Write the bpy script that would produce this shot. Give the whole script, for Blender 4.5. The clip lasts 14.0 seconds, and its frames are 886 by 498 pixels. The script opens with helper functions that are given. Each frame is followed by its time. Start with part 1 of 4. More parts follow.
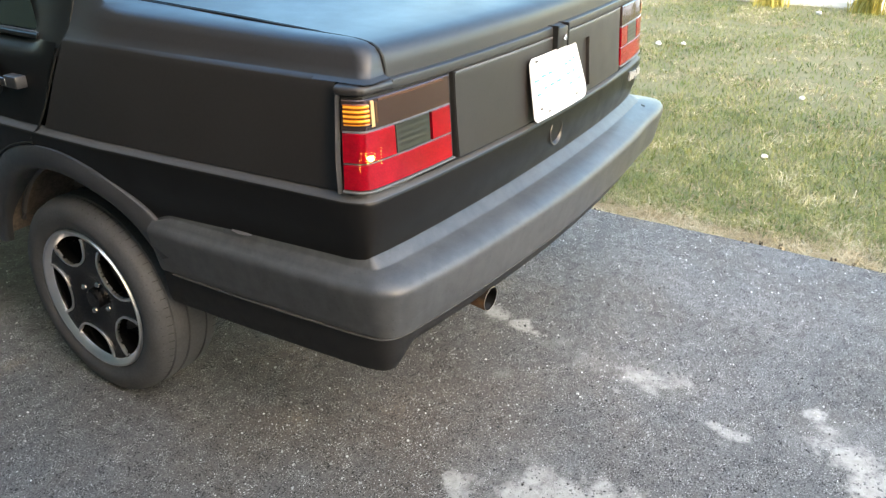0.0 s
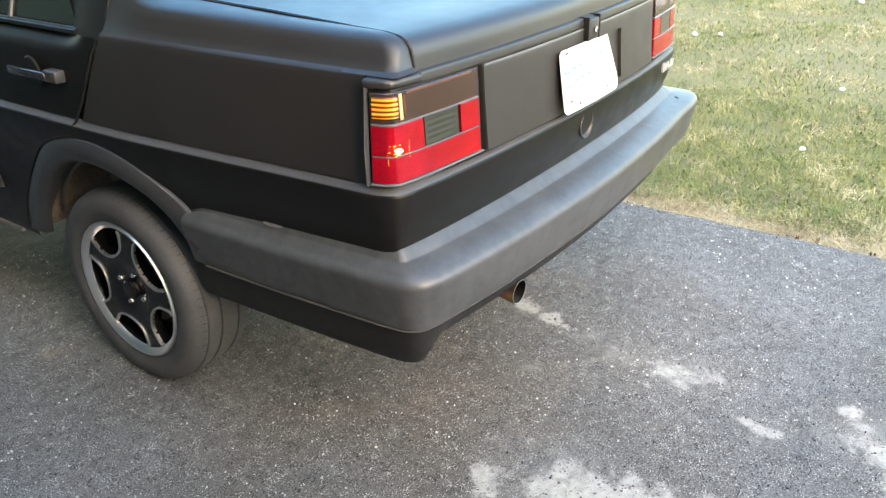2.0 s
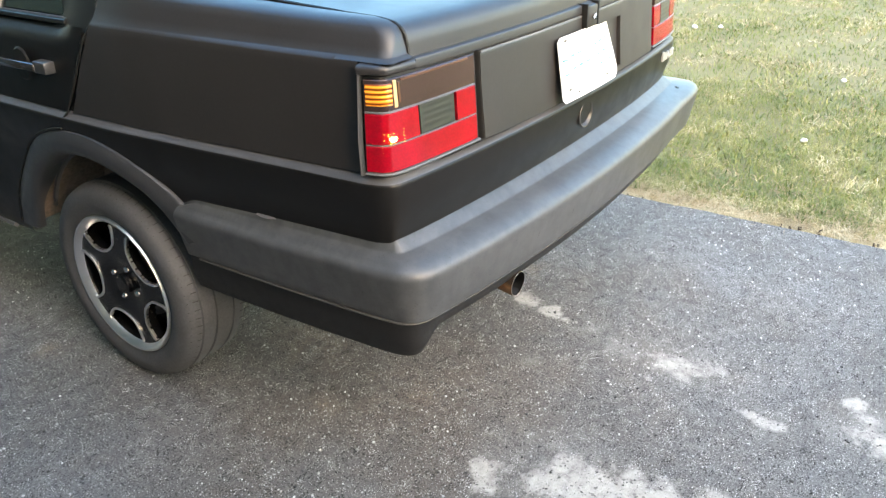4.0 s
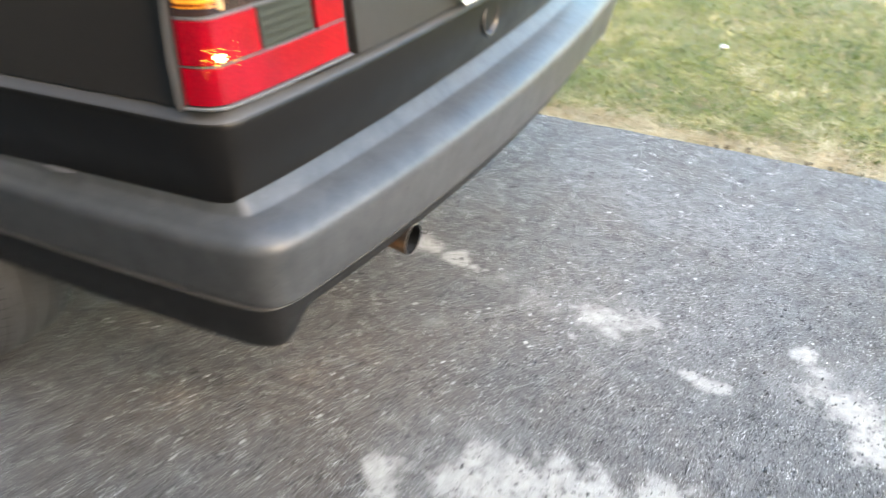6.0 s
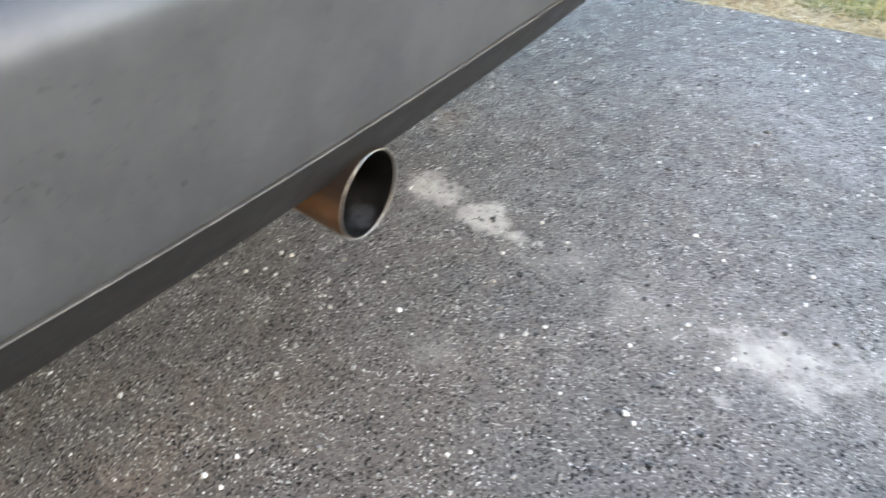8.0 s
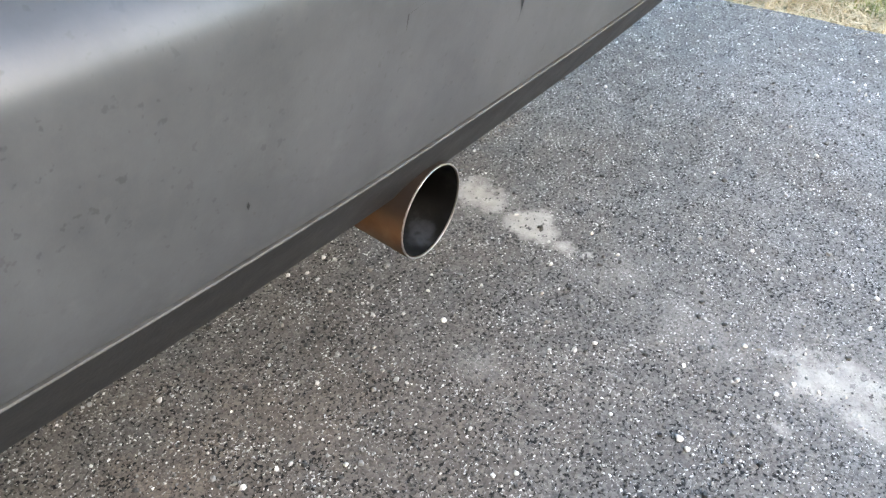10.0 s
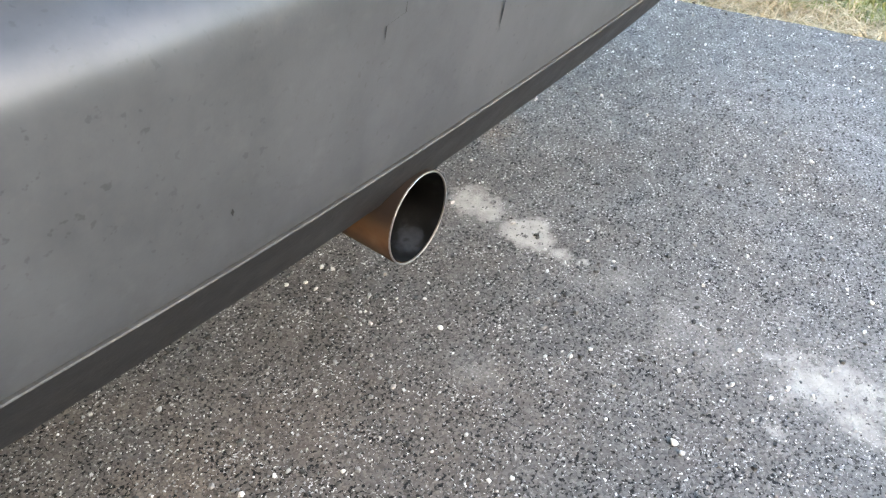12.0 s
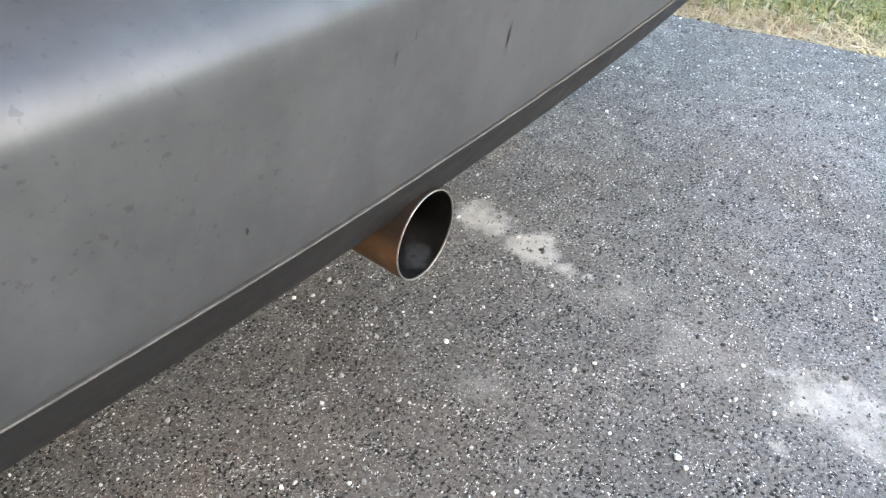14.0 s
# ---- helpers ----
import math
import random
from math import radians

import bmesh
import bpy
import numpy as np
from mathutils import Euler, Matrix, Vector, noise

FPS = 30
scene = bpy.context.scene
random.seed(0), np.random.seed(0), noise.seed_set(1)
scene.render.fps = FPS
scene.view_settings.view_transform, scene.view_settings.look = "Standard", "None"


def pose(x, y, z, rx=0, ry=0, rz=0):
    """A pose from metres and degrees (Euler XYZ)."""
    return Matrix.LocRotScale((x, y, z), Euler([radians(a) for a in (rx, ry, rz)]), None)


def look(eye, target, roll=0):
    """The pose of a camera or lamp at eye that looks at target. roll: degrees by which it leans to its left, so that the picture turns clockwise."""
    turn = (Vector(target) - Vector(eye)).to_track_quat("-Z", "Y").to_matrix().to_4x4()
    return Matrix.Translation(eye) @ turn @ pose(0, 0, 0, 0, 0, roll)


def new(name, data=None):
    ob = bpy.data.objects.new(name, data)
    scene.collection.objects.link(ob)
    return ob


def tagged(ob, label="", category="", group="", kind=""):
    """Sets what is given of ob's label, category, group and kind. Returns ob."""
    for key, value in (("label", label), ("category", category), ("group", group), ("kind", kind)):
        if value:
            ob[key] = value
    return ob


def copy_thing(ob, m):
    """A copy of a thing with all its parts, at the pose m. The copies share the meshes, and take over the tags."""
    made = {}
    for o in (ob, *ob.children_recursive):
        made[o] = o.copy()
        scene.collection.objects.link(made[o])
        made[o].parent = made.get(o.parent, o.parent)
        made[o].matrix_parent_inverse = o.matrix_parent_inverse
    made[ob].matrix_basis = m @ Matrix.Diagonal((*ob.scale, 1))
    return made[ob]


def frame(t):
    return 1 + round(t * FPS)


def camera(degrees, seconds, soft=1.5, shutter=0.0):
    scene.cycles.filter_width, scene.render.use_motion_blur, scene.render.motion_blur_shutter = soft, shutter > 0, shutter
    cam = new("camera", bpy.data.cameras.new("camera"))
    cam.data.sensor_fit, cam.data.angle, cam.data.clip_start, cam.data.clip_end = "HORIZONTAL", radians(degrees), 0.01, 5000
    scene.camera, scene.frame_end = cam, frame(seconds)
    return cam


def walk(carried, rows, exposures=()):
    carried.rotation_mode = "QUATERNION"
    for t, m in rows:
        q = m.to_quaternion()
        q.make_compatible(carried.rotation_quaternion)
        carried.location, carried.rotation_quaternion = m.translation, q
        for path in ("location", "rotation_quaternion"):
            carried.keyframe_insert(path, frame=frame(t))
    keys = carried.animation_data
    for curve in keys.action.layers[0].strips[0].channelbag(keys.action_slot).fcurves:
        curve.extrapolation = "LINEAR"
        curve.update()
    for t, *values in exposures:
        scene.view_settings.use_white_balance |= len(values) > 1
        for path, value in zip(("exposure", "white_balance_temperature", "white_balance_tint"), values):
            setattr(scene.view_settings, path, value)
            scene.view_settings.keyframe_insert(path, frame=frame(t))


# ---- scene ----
cam = camera(59.1, 14.0, soft=1.3, shutter=1.0)
PATH = [
    (0, (-1.811, -0.729, 1.33), (-0.309, 0.247, 0.441), -0.5),
    (0.5, (-1.797, -0.736, 1.324), (-0.304, 0.25, 0.428), -1.2),
    (1, (-1.803, -0.734, 1.326), (-0.338, 0.285, 0.422), -1.4),
    (1.5, (-1.804, -0.739, 1.33), (-0.353, 0.301, 0.428), -1.6),
    (2, (-1.808, -0.74, 1.331), (-0.36, 0.303, 0.427), -1.5),
    (2.5, (-1.811, -0.735, 1.331), (-0.363, 0.313, 0.434), -1.0),
    (4.8, (-1.774, -0.734, 1.295), (-0.332, 0.302, 0.374), -2.1),
    (5, (-1.77, -0.743, 1.309), (-0.329, 0.267, 0.358), -1.4),
    (5.3, (-1.728, -0.763, 1.282), (-0.430, 0.124, 0.405), -2.4),
    (5.5, (-1.666, -0.769, 1.25), (-0.248, 0.215, 0.241), -2.8),
    (6, (-1.439, -0.567, 1.176), (-0.079, 0.164, 0.157), -0.4),
    (6.5, (-1.255, -0.431, 1.076), (0.177, 0.117, 0.041), 3.0),
    (7, (-0.967, -0.319, 0.956), (0.339, 0.353, -0.169), 0.3),
    (7.5, (-0.788, -0.251, 0.773), (0.452, 0.467, -0.396), -2.2),
    (8, (-0.71, -0.18, 0.668), (0.543, 0.541, -0.487), 1.0),
    (8.1, (-0.712, -0.171, 0.663), (0.632, 0.615, -0.593), 1.3),
    (8.3, (-0.709, -0.155, 0.647), (0.597, 0.655, -0.632), 1.0),
    (8.5, (-0.699, -0.151, 0.648), (0.599, 0.684, -0.624), 0.9),
    (9, (-0.696, -0.148, 0.651), (0.609, 0.7, -0.605), 0.7),
    (11.3, (-0.691, -0.145, 0.671), (0.621, 0.691, -0.587), 0.9),
    (11.5, (-0.698, -0.156, 0.664), (0.614, 0.707, -0.574), 0.2),
    (12, (-0.696, -0.16, 0.665), (0.621, 0.702, -0.569), 0.0),
    (12.5, (-0.697, -0.16, 0.665), (0.617, 0.705, -0.57), 0.0),
    (13, (-0.697, -0.161, 0.668), (0.626, 0.708, -0.555), 0.0),
    (13.5, (-0.698, -0.16, 0.67), (0.632, 0.712, -0.543), 0.2),
    (14, (-0.702, -0.163, 0.674), (0.623, 0.721, -0.536), 0.0),
]
walk(cam, [(t, look(eye, target, roll)) for t, eye, target, roll in PATH],
     exposures=[(0, 3.18, 9350, 10), (1.5, 3.31, 9350, 10), (2.5, 3.43, 9350, 10), (4.8, 3.47, 9200, 10), (6, 3.45, 9200, 10), (6.5, 3.20, 8800, 10), (7, 2.98, 8650, 10), (7.5, 3.10, 8550, 10), (8.5, 3.28, 8550, 10), (14, 3.31, 8550, 10)])


# ---- world and light ----
world = bpy.data.worlds.new("sky")
scene.world = world
world.use_nodes = True
wn = world.node_tree.nodes
sky = wn.new("ShaderNodeTexSky")
sky.sky_type, sky.sun_disc = "NISHITA", False
SUN_EL, SUN_AZ = radians(28), radians(207)
sky.sun_elevation, sky.sun_rotation = SUN_EL, SUN_AZ
sky.dust_density, sky.air_density = 1.0, 1.0
haze = wn.new("ShaderNodeHueSaturation")
haze.inputs["Saturation"].default_value = 1.4
world.node_tree.links.new(sky.outputs[0], haze.inputs["Color"])
world.node_tree.links.new(haze.outputs[0], wn["Background"].inputs[0])
wn["Background"].inputs[1].default_value = 0.15
sun = new("sun", bpy.data.lights.new("sun", "SUN"))
sun.data.energy, sun.data.angle, sun.data.color = 0.72, radians(110), (1.0, 0.93, 0.83)
way = Vector((math.sin(SUN_AZ) * math.cos(SUN_EL), math.cos(SUN_AZ) * math.cos(SUN_EL), math.sin(SUN_EL)))
sun.matrix_world = look(way * 20, (0, 0, 0))


# ---- materials ----
class Mat:
    """A small helper round a node material."""

    def __init__(self, name, rough=0.6, metal=0.0, spec=0.5):
        self.m = bpy.data.materials.new(name)
        self.m.use_nodes = True
        self.t = self.m.node_tree
        self.b = self.t.nodes["Principled BSDF"]
        self.b.inputs["Roughness"].default_value = rough
        self.b.inputs["Metallic"].default_value = metal
        self.b.inputs["Specular IOR Level"].default_value = spec
        self.pos = self.t.nodes.new("ShaderNodeTexCoord").outputs["Object"]

    def n(self, kind, **props):
        node = self.t.nodes.new("ShaderNode" + kind)
        for key, value in props.items():
            if key == "operation":
                node.operation = value
            elif key == "blend_type":
                node.blend_type = value
            elif key == "data_type":
                node.data_type = value
            elif key == "feature":
                node.feature = value
        return node

    def put(self, src, sock):
        if isinstance(src, (int, float, tuple)):
            sock.default_value = src
        else:
            self.t.links.new(src, sock)

    def noise(self, scale, detail=3.0, rough=0.55, vec=None, stretch=None):
        v = self.pos if vec is None else vec
        if stretch:
            mp = self.n("Mapping")
            mp.inputs["Scale"].default_value = stretch
            self.put(v, mp.inputs["Vector"])
            v = mp.outputs[0]
        nd = self.n("TexNoise")
        nd.inputs["Scale"].default_value = scale
        nd.inputs["Detail"].default_value = detail
        nd.inputs["Roughness"].default_value = rough
        self.put(v, nd.inputs["Vector"])
        return nd.outputs["Fac"]

    def voronoi(self, scale, feature="F1", vec=None, metric="EUCLIDEAN"):
        nd = self.n("TexVoronoi", feature=feature)
        nd.inputs["Scale"].default_value = scale
        nd.distance = metric
        self.put(self.pos if vec is None else vec, nd.inputs["Vector"])
        return nd

    def ramp(self, src, *stops):
        nd = self.n("ValToRGB")
        el = nd.color_ramp.elements
        while len(el) < len(stops):
            el.new(0.5)
        for e, (p, c) in zip(el, stops):
            e.position = p
            e.color = (*c, 1) if isinstance(c, tuple) else (c, c, c, 1)
        self.put(src, nd.inputs[0])
        return nd.outputs[0]

    def math(self, op, a, b=0.0):
        nd = self.n("Math", operation=op)
        self.put(a, nd.inputs[0])
        self.put(b, nd.inputs[1])
        return nd.outputs[0]

    def mix(self, fac, a, b, mode="MIX"):
        nd = self.n("Mix", data_type="RGBA", blend_type=mode)
        self.put(fac, nd.inputs[0])
        for s, v in ((nd.inputs[6], a), (nd.inputs[7], b)):
            self.put((*v, 1) if isinstance(v, tuple) and len(v) == 3 else v, s)
        return nd.outputs[2]

    def color(self, src):
        self.put((*src, 1) if isinstance(src, tuple) else src, self.b.inputs["Base Color"])
        return self

    def rough(self, src):
        self.put(src, self.b.inputs["Roughness"])
        return self

    def bump(self, src, strength=0.3, distance=0.002):
        nd = self.n("Bump")
        nd.inputs["Strength"].default_value = strength
        nd.inputs["Distance"].default_value = distance
        self.put(src, nd.inputs["Height"])
        self.put(nd.outputs[0], self.b.inputs["Normal"])
        return self


def plain(name, col, rough=0.5, metal=0.0, var=0.25, scale=25.0, bump=0.0, bscale=400.0, spec=0.5):
    """Colour varied at two scales, with fine relief."""
    q = Mat(name, rough, metal, spec)
    f = q.mix(0.5, q.noise(scale, 4), q.noise(scale * 9, 3))
    lo, hi = tuple(c * (1 - var) for c in col), tuple(min(1, c * (1 + var)) for c in col)
    q.color(q.ramp(f, (0.3, lo), (0.7, hi)))
    q.rough(q.ramp(q.noise(scale * 2, 4), (0.3, max(0.02, rough - 0.06)), (0.7, min(1, rough + 0.06))))
    if bump:
        q.bump(q.noise(bscale, 3), bump, 0.0008)
    return q.m


paint = Mat("matte_black_paint", 0.42, 0, 0.66)
paint.color(paint.ramp(paint.mix(0.5, paint.noise(6, 4), paint.noise(140, 3)), (0.35, (0.0205, 0.0186, 0.0188)), (0.65, (0.0270, 0.0248, 0.0250))))
paint.rough(paint.ramp(paint.noise(12, 5), (0.3, 0.37), (0.7, 0.45)))
paint.bump(paint.noise(900, 2), 0.06, 0.0004)
PAINT = paint.m
# darker copy of the body paint; shade on these panels put into colour
SHADED_PAINT = plain("body_paint_shaded", (0.0080, 0.0076, 0.0076), 0.36, var=0.2, scale=8, bump=0.05, bscale=900, spec=0.28)

plas = Mat("weathered_bumper_plastic", 0.5, 0, 0.52)
dirt = plas.noise(9, 6, 0.62)
fine = plas.noise(70, 4, 0.6)
streak = plas.noise(22, 4, 0.6, stretch=(1, 1, 0.18))
col = plas.ramp(plas.mix(0.5, dirt, streak), (0.30, (0.036, 0.039, 0.043)), (0.70, (0.078, 0.083, 0.090)))
specks = plas.ramp(plas.noise(230, 2, 0.5), (0.30, 1.0), (0.36, 0.0))
specks = plas.math("MULTIPLY", specks, plas.ramp(plas.noise(5, 2), (0.42, 0.0), (0.56, 0.6)))
col = plas.mix(specks, col, (0.018, 0.018, 0.018))
col = plas.mix(plas.ramp(fine, (0.58, 0.0), (0.76, 0.22)), col, (0.12, 0.123, 0.127))
plas.color(col)
plas.rough(plas.ramp(dirt, (0.3, 0.36), (0.7, 0.46)))
plas.bump(plas.mix(0.5, plas.noise(700, 2), fine), 0.12, 0.0006)
plas.put(plas.ramp(plas.mix(0.5, plas.noise(15, 6, 0.68), plas.noise(38, 4, 0.6)), (0.36, 0.38), (0.64, 0.70)), plas.b.inputs["Specular IOR Level"])
plas.b.inputs["Coat Weight"].default_value = 0.15
plas.b.inputs["Coat Roughness"].default_value = 0.46
BUMPER = plas.m

VALANCE = plain("black_apron_plastic", (0.014, 0.0142, 0.015), 0.5, bump=0.2, spec=0.28)
FLARE = plain("black_arch_plastic", (0.032, 0.034, 0.038), 0.34, bump=0.15)
RUBBER = plain("tyre_rubber", (0.058, 0.060, 0.064), 0.7, var=0.35, scale=18, bump=0.25, bscale=250)
SEAL = plain("black_rubber_seal", (0.006, 0.006, 0.006), 0.6)
DARKTRIM = plain("dark_satin_trim", (0.045, 0.045, 0.047), 0.35, var=0.15)
GREYTRIM = plain("satin_grey_trim", (0.10, 0.10, 0.105), 0.38, var=0.15)
SEAM = plain("grey_seam", (0.085, 0.085, 0.085), 0.4, var=0.4, scale=40)
BOUNCE_BROWN = plain("brown_wall", (0.46, 0.39, 0.33), 0.9, var=0.3, scale=3)
BLOCKER = plain("dark_green_wall", (0.04, 0.05, 0.042), 0.9, var=0.4, scale=3)
BRIGHT = plain("bright_strip", (0.55, 0.55, 0.56), 0.3, 0.6, var=0.15)
ALLOY = plain("machined_alloy", (0.78, 0.77, 0.76), 0.36, 1.0, var=0.06)
SATIN = plain("satin_black_strip", (0.012, 0.013, 0.013), 0.42, spec=0.4)
GRIP = plain("gloss_black_grip", (0.03, 0.03, 0.032), 0.14)
WHEELBLACK = plain("gloss_black_wheel", (0.006, 0.006, 0.0065), 0.22, spec=0.35)
LIPMETAL = plain("dull_lip_metal", (0.46, 0.43, 0.40), 0.34, 0.9, var=0.25, scale=60)
CHROME = plain("chrome", (0.75, 0.75, 0.76), 0.12, 1.0, var=0.05)
# paler tone for the up-facing ledge; its sky sheen is put into the colour
LEDGE_LIT = plain("waist_ledge_lit", (0.058, 0.058, 0.061), 0.5, var=0.12)
STEEL = plain("dull_brake_steel", (0.2, 0.19, 0.18), 0.5, 0.8)
WELL = plain("dusty_wheel_well", (0.22, 0.175, 0.14), 0.9, var=0.6, scale=12)
UNDER = plain("underbody_black", (0.012, 0.011, 0.010), 0.85)
PLATE = plain("white_plate", (0.56, 0.575, 0.59), 0.35, var=0.03)
TEAL = plain("faded_teal_ink", (0.06, 0.33, 0.36), 0.5, var=0.3)
INK = plain("dark_ink", (0.05, 0.05, 0.05), 0.5)

rust = Mat("rusty_pipe", 0.6, 0.4)
rf = rust.noise(40, 5, 0.6)
rusted = rust.ramp(rf, (0.3, (0.08, 0.036, 0.018)), (0.5, (0.19, 0.094, 0.046)), (0.72, (0.28, 0.17, 0.10)))
# upper half dark with soot; the bumper's shade is painted in too
height = rust.n("SeparateXYZ")
rust.put(rust.pos, height.inputs[0])
sooty_shade = rust.ramp(rust.math("ADD", height.outputs[2], rust.math("MULTIPLY", rf, 0.012)), (0.390, 0.0), (0.404, 0.92))
rust.color(rust.mix(sooty_shade, rusted, (0.016, 0.014, 0.014)))
rust.rough(rust.ramp(rf, (0.3, 0.45), (0.7, 0.75)))
rust.bump(rust.noise(200, 4), 0.4, 0.0006)
RUST = rust.m
soot = Mat("pipe_soot", 0.3, 0, 0.3)
# paler blotches imitate faint reflections on the soot
black = soot.ramp(soot.noise(38, 4, 0.6), (0.54, (0.0022, 0.0022, 0.0022)), (0.75, (0.022, 0.023, 0.025)))
# a bluish grey reflection, painted on the bottom of the bore
away = soot.n("VectorMath", operation="DISTANCE")
soot.put(soot.pos, away.inputs[0])
away.inputs[1].default_value = (-0.3715, 0.080, 0.3575)
edge = soot.math("ADD", away.outputs["Value"], soot.math("MULTIPLY", soot.math("SUBTRACT", soot.noise(110, 4, 0.6), 0.5), 0.022))
soot.color(soot.mix(soot.ramp(edge, (0.0, 0.15), (0.005, 0.9), (0.008, 0.4), (0.011, 0.0)), black, (0.032, 0.037, 0.044)))
soot.rough(soot.ramp(soot.noise(50, 3), (0.3, 0.3), (0.7, 0.65)))
SOOT = soot.m


def lens(name, col, rough=0.12, trans=0.0, ribs=0.0, facets=0.0):
    q = Mat(name, rough, 0, 0.6)
    q.color(q.ramp(q.noise(30, 3), (0.3, tuple(c * 0.8 for c in col)), (0.7, col)))
    q.b.inputs["Transmission Weight"].default_value = trans
    q.b.inputs["Coat Weight"].default_value = 0.6
    if facets:
        v = q.voronoi(facets)
        q.color(q.mix(1.0, q.ramp(q.noise(14, 3), (0.3, tuple(c * 0.7 for c in col)), (0.7, col)), q.ramp(v.outputs["Distance"], (0.2, 1.0), (0.7, 0.85)), "MULTIPLY"))
        q.bump(v.outputs["Distance"], 0.1, 0.001)
    if ribs:
        w = q.n("TexWave")
        w.bands_direction = "Z"
        w.inputs["Scale"].default_value = ribs
        q.put(q.pos, w.inputs["Vector"])
        q.bump(w.outputs["Fac"], 0.9 if trans else 0.25, 0.0025)
    return q.m


RED = lens("red_lens", (0.36, 0.0012, 0.012), 0.16, 0.0, 0, 240)
SMOKED = lens("smoked_lens", (0.046, 0.026, 0.024), 0.14)
CLEARDARK = lens("grey_reverse_lens", (0.03, 0.033, 0.027), 0.3, 0.0, 26)
# pale streak and dull fade imitate the highlight on the lens
AMBER_HIGHLIGHT = lens("amber_lens_highlight", (0.72, 0.44, 0.22), 0.2)
AMBER_SHEEN = lens("amber_lens_sheen", (0.11, 0.05, 0.026), 0.2)
amb = Mat("amber_ribs", 0.2, 0, 0.6)
wv = amb.n("TexWave")
wv.bands_direction = "Z"
wv.inputs["Scale"].default_value, wv.inputs["Distortion"].default_value = 36.0, 0.4
amb.put(amb.pos, wv.inputs["Vector"])
amb.color(amb.ramp(wv.outputs["Fac"], (0.15, (0.16, 0.035, 0.006)), (0.45, (0.75, 0.20, 0.012)), (0.9, (0.95, 0.42, 0.06))))
amb.bump(wv.outputs["Fac"], 0.5, 0.0015)
AMBER = amb.m
glow = Mat("lit_bulb", 0.4)
glow.color((0.9, 0.4, 0.05))
glow.b.inputs["Emission Color"].default_value = (1.0, 0.55, 0.10, 1)
glow.b.inputs["Emission Strength"].default_value = 0.9
GLOW = glow.m
heart = Mat("bulb_heart", 0.4)
heart.color((0.9, 0.7, 0.3))
heart.b.inputs["Emission Color"].default_value = (1.0, 0.78, 0.30, 1)
heart.b.inputs["Emission Strength"].default_value = 2.4
HEART = heart.m
GLASS = Mat("tinted_window_glass", 0.05, 0, 0.6)
GLASS.color(GLASS.ramp(GLASS.noise(3, 2), (0.3, (0.012, 0.02, 0.017)), (0.7, (0.02, 0.032, 0.027))))
GLASS = GLASS.m

# asphalt: wear, dirt, painted light, then aggregate at millimetre scale, then pale crusty stains
asp = Mat("worn_asphalt", 0.85, 0, 0.35)
shift = asp.n("TexNoise")
shift.inputs["Scale"].default_value = 260.0
asp.put(asp.pos, shift.inputs["Vector"])
off = asp.n("VectorMath", operation="MULTIPLY_ADD")
asp.put(shift.outputs["Color"], off.inputs[0])
off.inputs[1].default_value = (0.006, 0.006, 0.0)
asp.put(asp.pos, off.inputs[2])


def spot_field(spots, reach):
    """The highest of many soft round hills on the ground: (x, y, radius, height)."""
    top = None
    for sx, sy, sr, amp in spots:
        vm = asp.n("VectorMath", operation="DISTANCE")
        asp.put(asp.pos, vm.inputs[0])
        vm.inputs[1].default_value = (sx, sy, 0.0)
        fall = asp.n("MapRange")
        fall.inputs["From Min"].default_value, fall.inputs["From Max"].default_value = 0.0, sr * reach
        fall.inputs["To Min"].default_value, fall.inputs["To Max"].default_value = amp, 0.0
        asp.put(vm.outputs["Value"], fall.inputs["Value"])
        top = fall.outputs[0] if top is None else asp.math("MAXIMUM", top, fall.outputs[0])
    return top


cells = asp.voronoi(330, vec=off.outputs[0], metric="CHEBYCHEV")
cells2 = asp.voronoi(150, vec=off.outputs[0])
g1, g2 = asp.n("SeparateColor"), asp.n("SeparateColor")
asp.put(cells.outputs["Color"], g1.inputs[0])
asp.put(cells2.outputs["Color"], g2.inputs[0])
col = asp.ramp(asp.mix(0.5, asp.noise(5, 5, 0.6), asp.noise(600, 2)), (0.3, (0.074, 0.074, 0.074)), (0.7, (0.128, 0.129, 0.130)))
# pale dust, thickest round the stains; also paints in the stronger light there
dust_light = spot_field([(0.35, -0.25, 0.0, 0.0), (0.05, -0.30, 0.75, 0.55), (0.65, -0.35, 0.70, 0.5)], 1.0)
dust_light = asp.math("MULTIPLY", dust_light, asp.ramp(asp.noise(2.6, 5, 0.62), (0.32, 0.35), (0.62, 1.25)))
col = asp.mix(dust_light, col, (0.205, 0.205, 0.209))
worn = asp.noise(2.2, 5, 0.6)
col = asp.mix(asp.ramp(worn, (0.42, 0.0), (0.72, 0.40)), col, (0.19, 0.19, 0.195))
# brown tone, stronger under the tail
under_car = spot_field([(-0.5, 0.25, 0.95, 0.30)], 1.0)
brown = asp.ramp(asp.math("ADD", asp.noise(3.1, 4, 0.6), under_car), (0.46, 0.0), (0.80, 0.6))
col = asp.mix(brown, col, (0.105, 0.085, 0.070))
rusty = asp.math("MULTIPLY", spot_field([(0.33, 0.42, 0.09, 0.8), (-0.45, 0.33, 0.22, 0.6), (-0.63, 0.51, 0.07, 0.9), (-0.88, 1.39, 0.08, 0.8), (-0.40, 0.72, 0.2, 0.6)], 1.0), asp.ramp(asp.noise(14, 5, 0.65), (0.38, 0.0), (0.62, 1.0)))
col = asp.mix(rusty, col, (0.195, 0.158, 0.132))
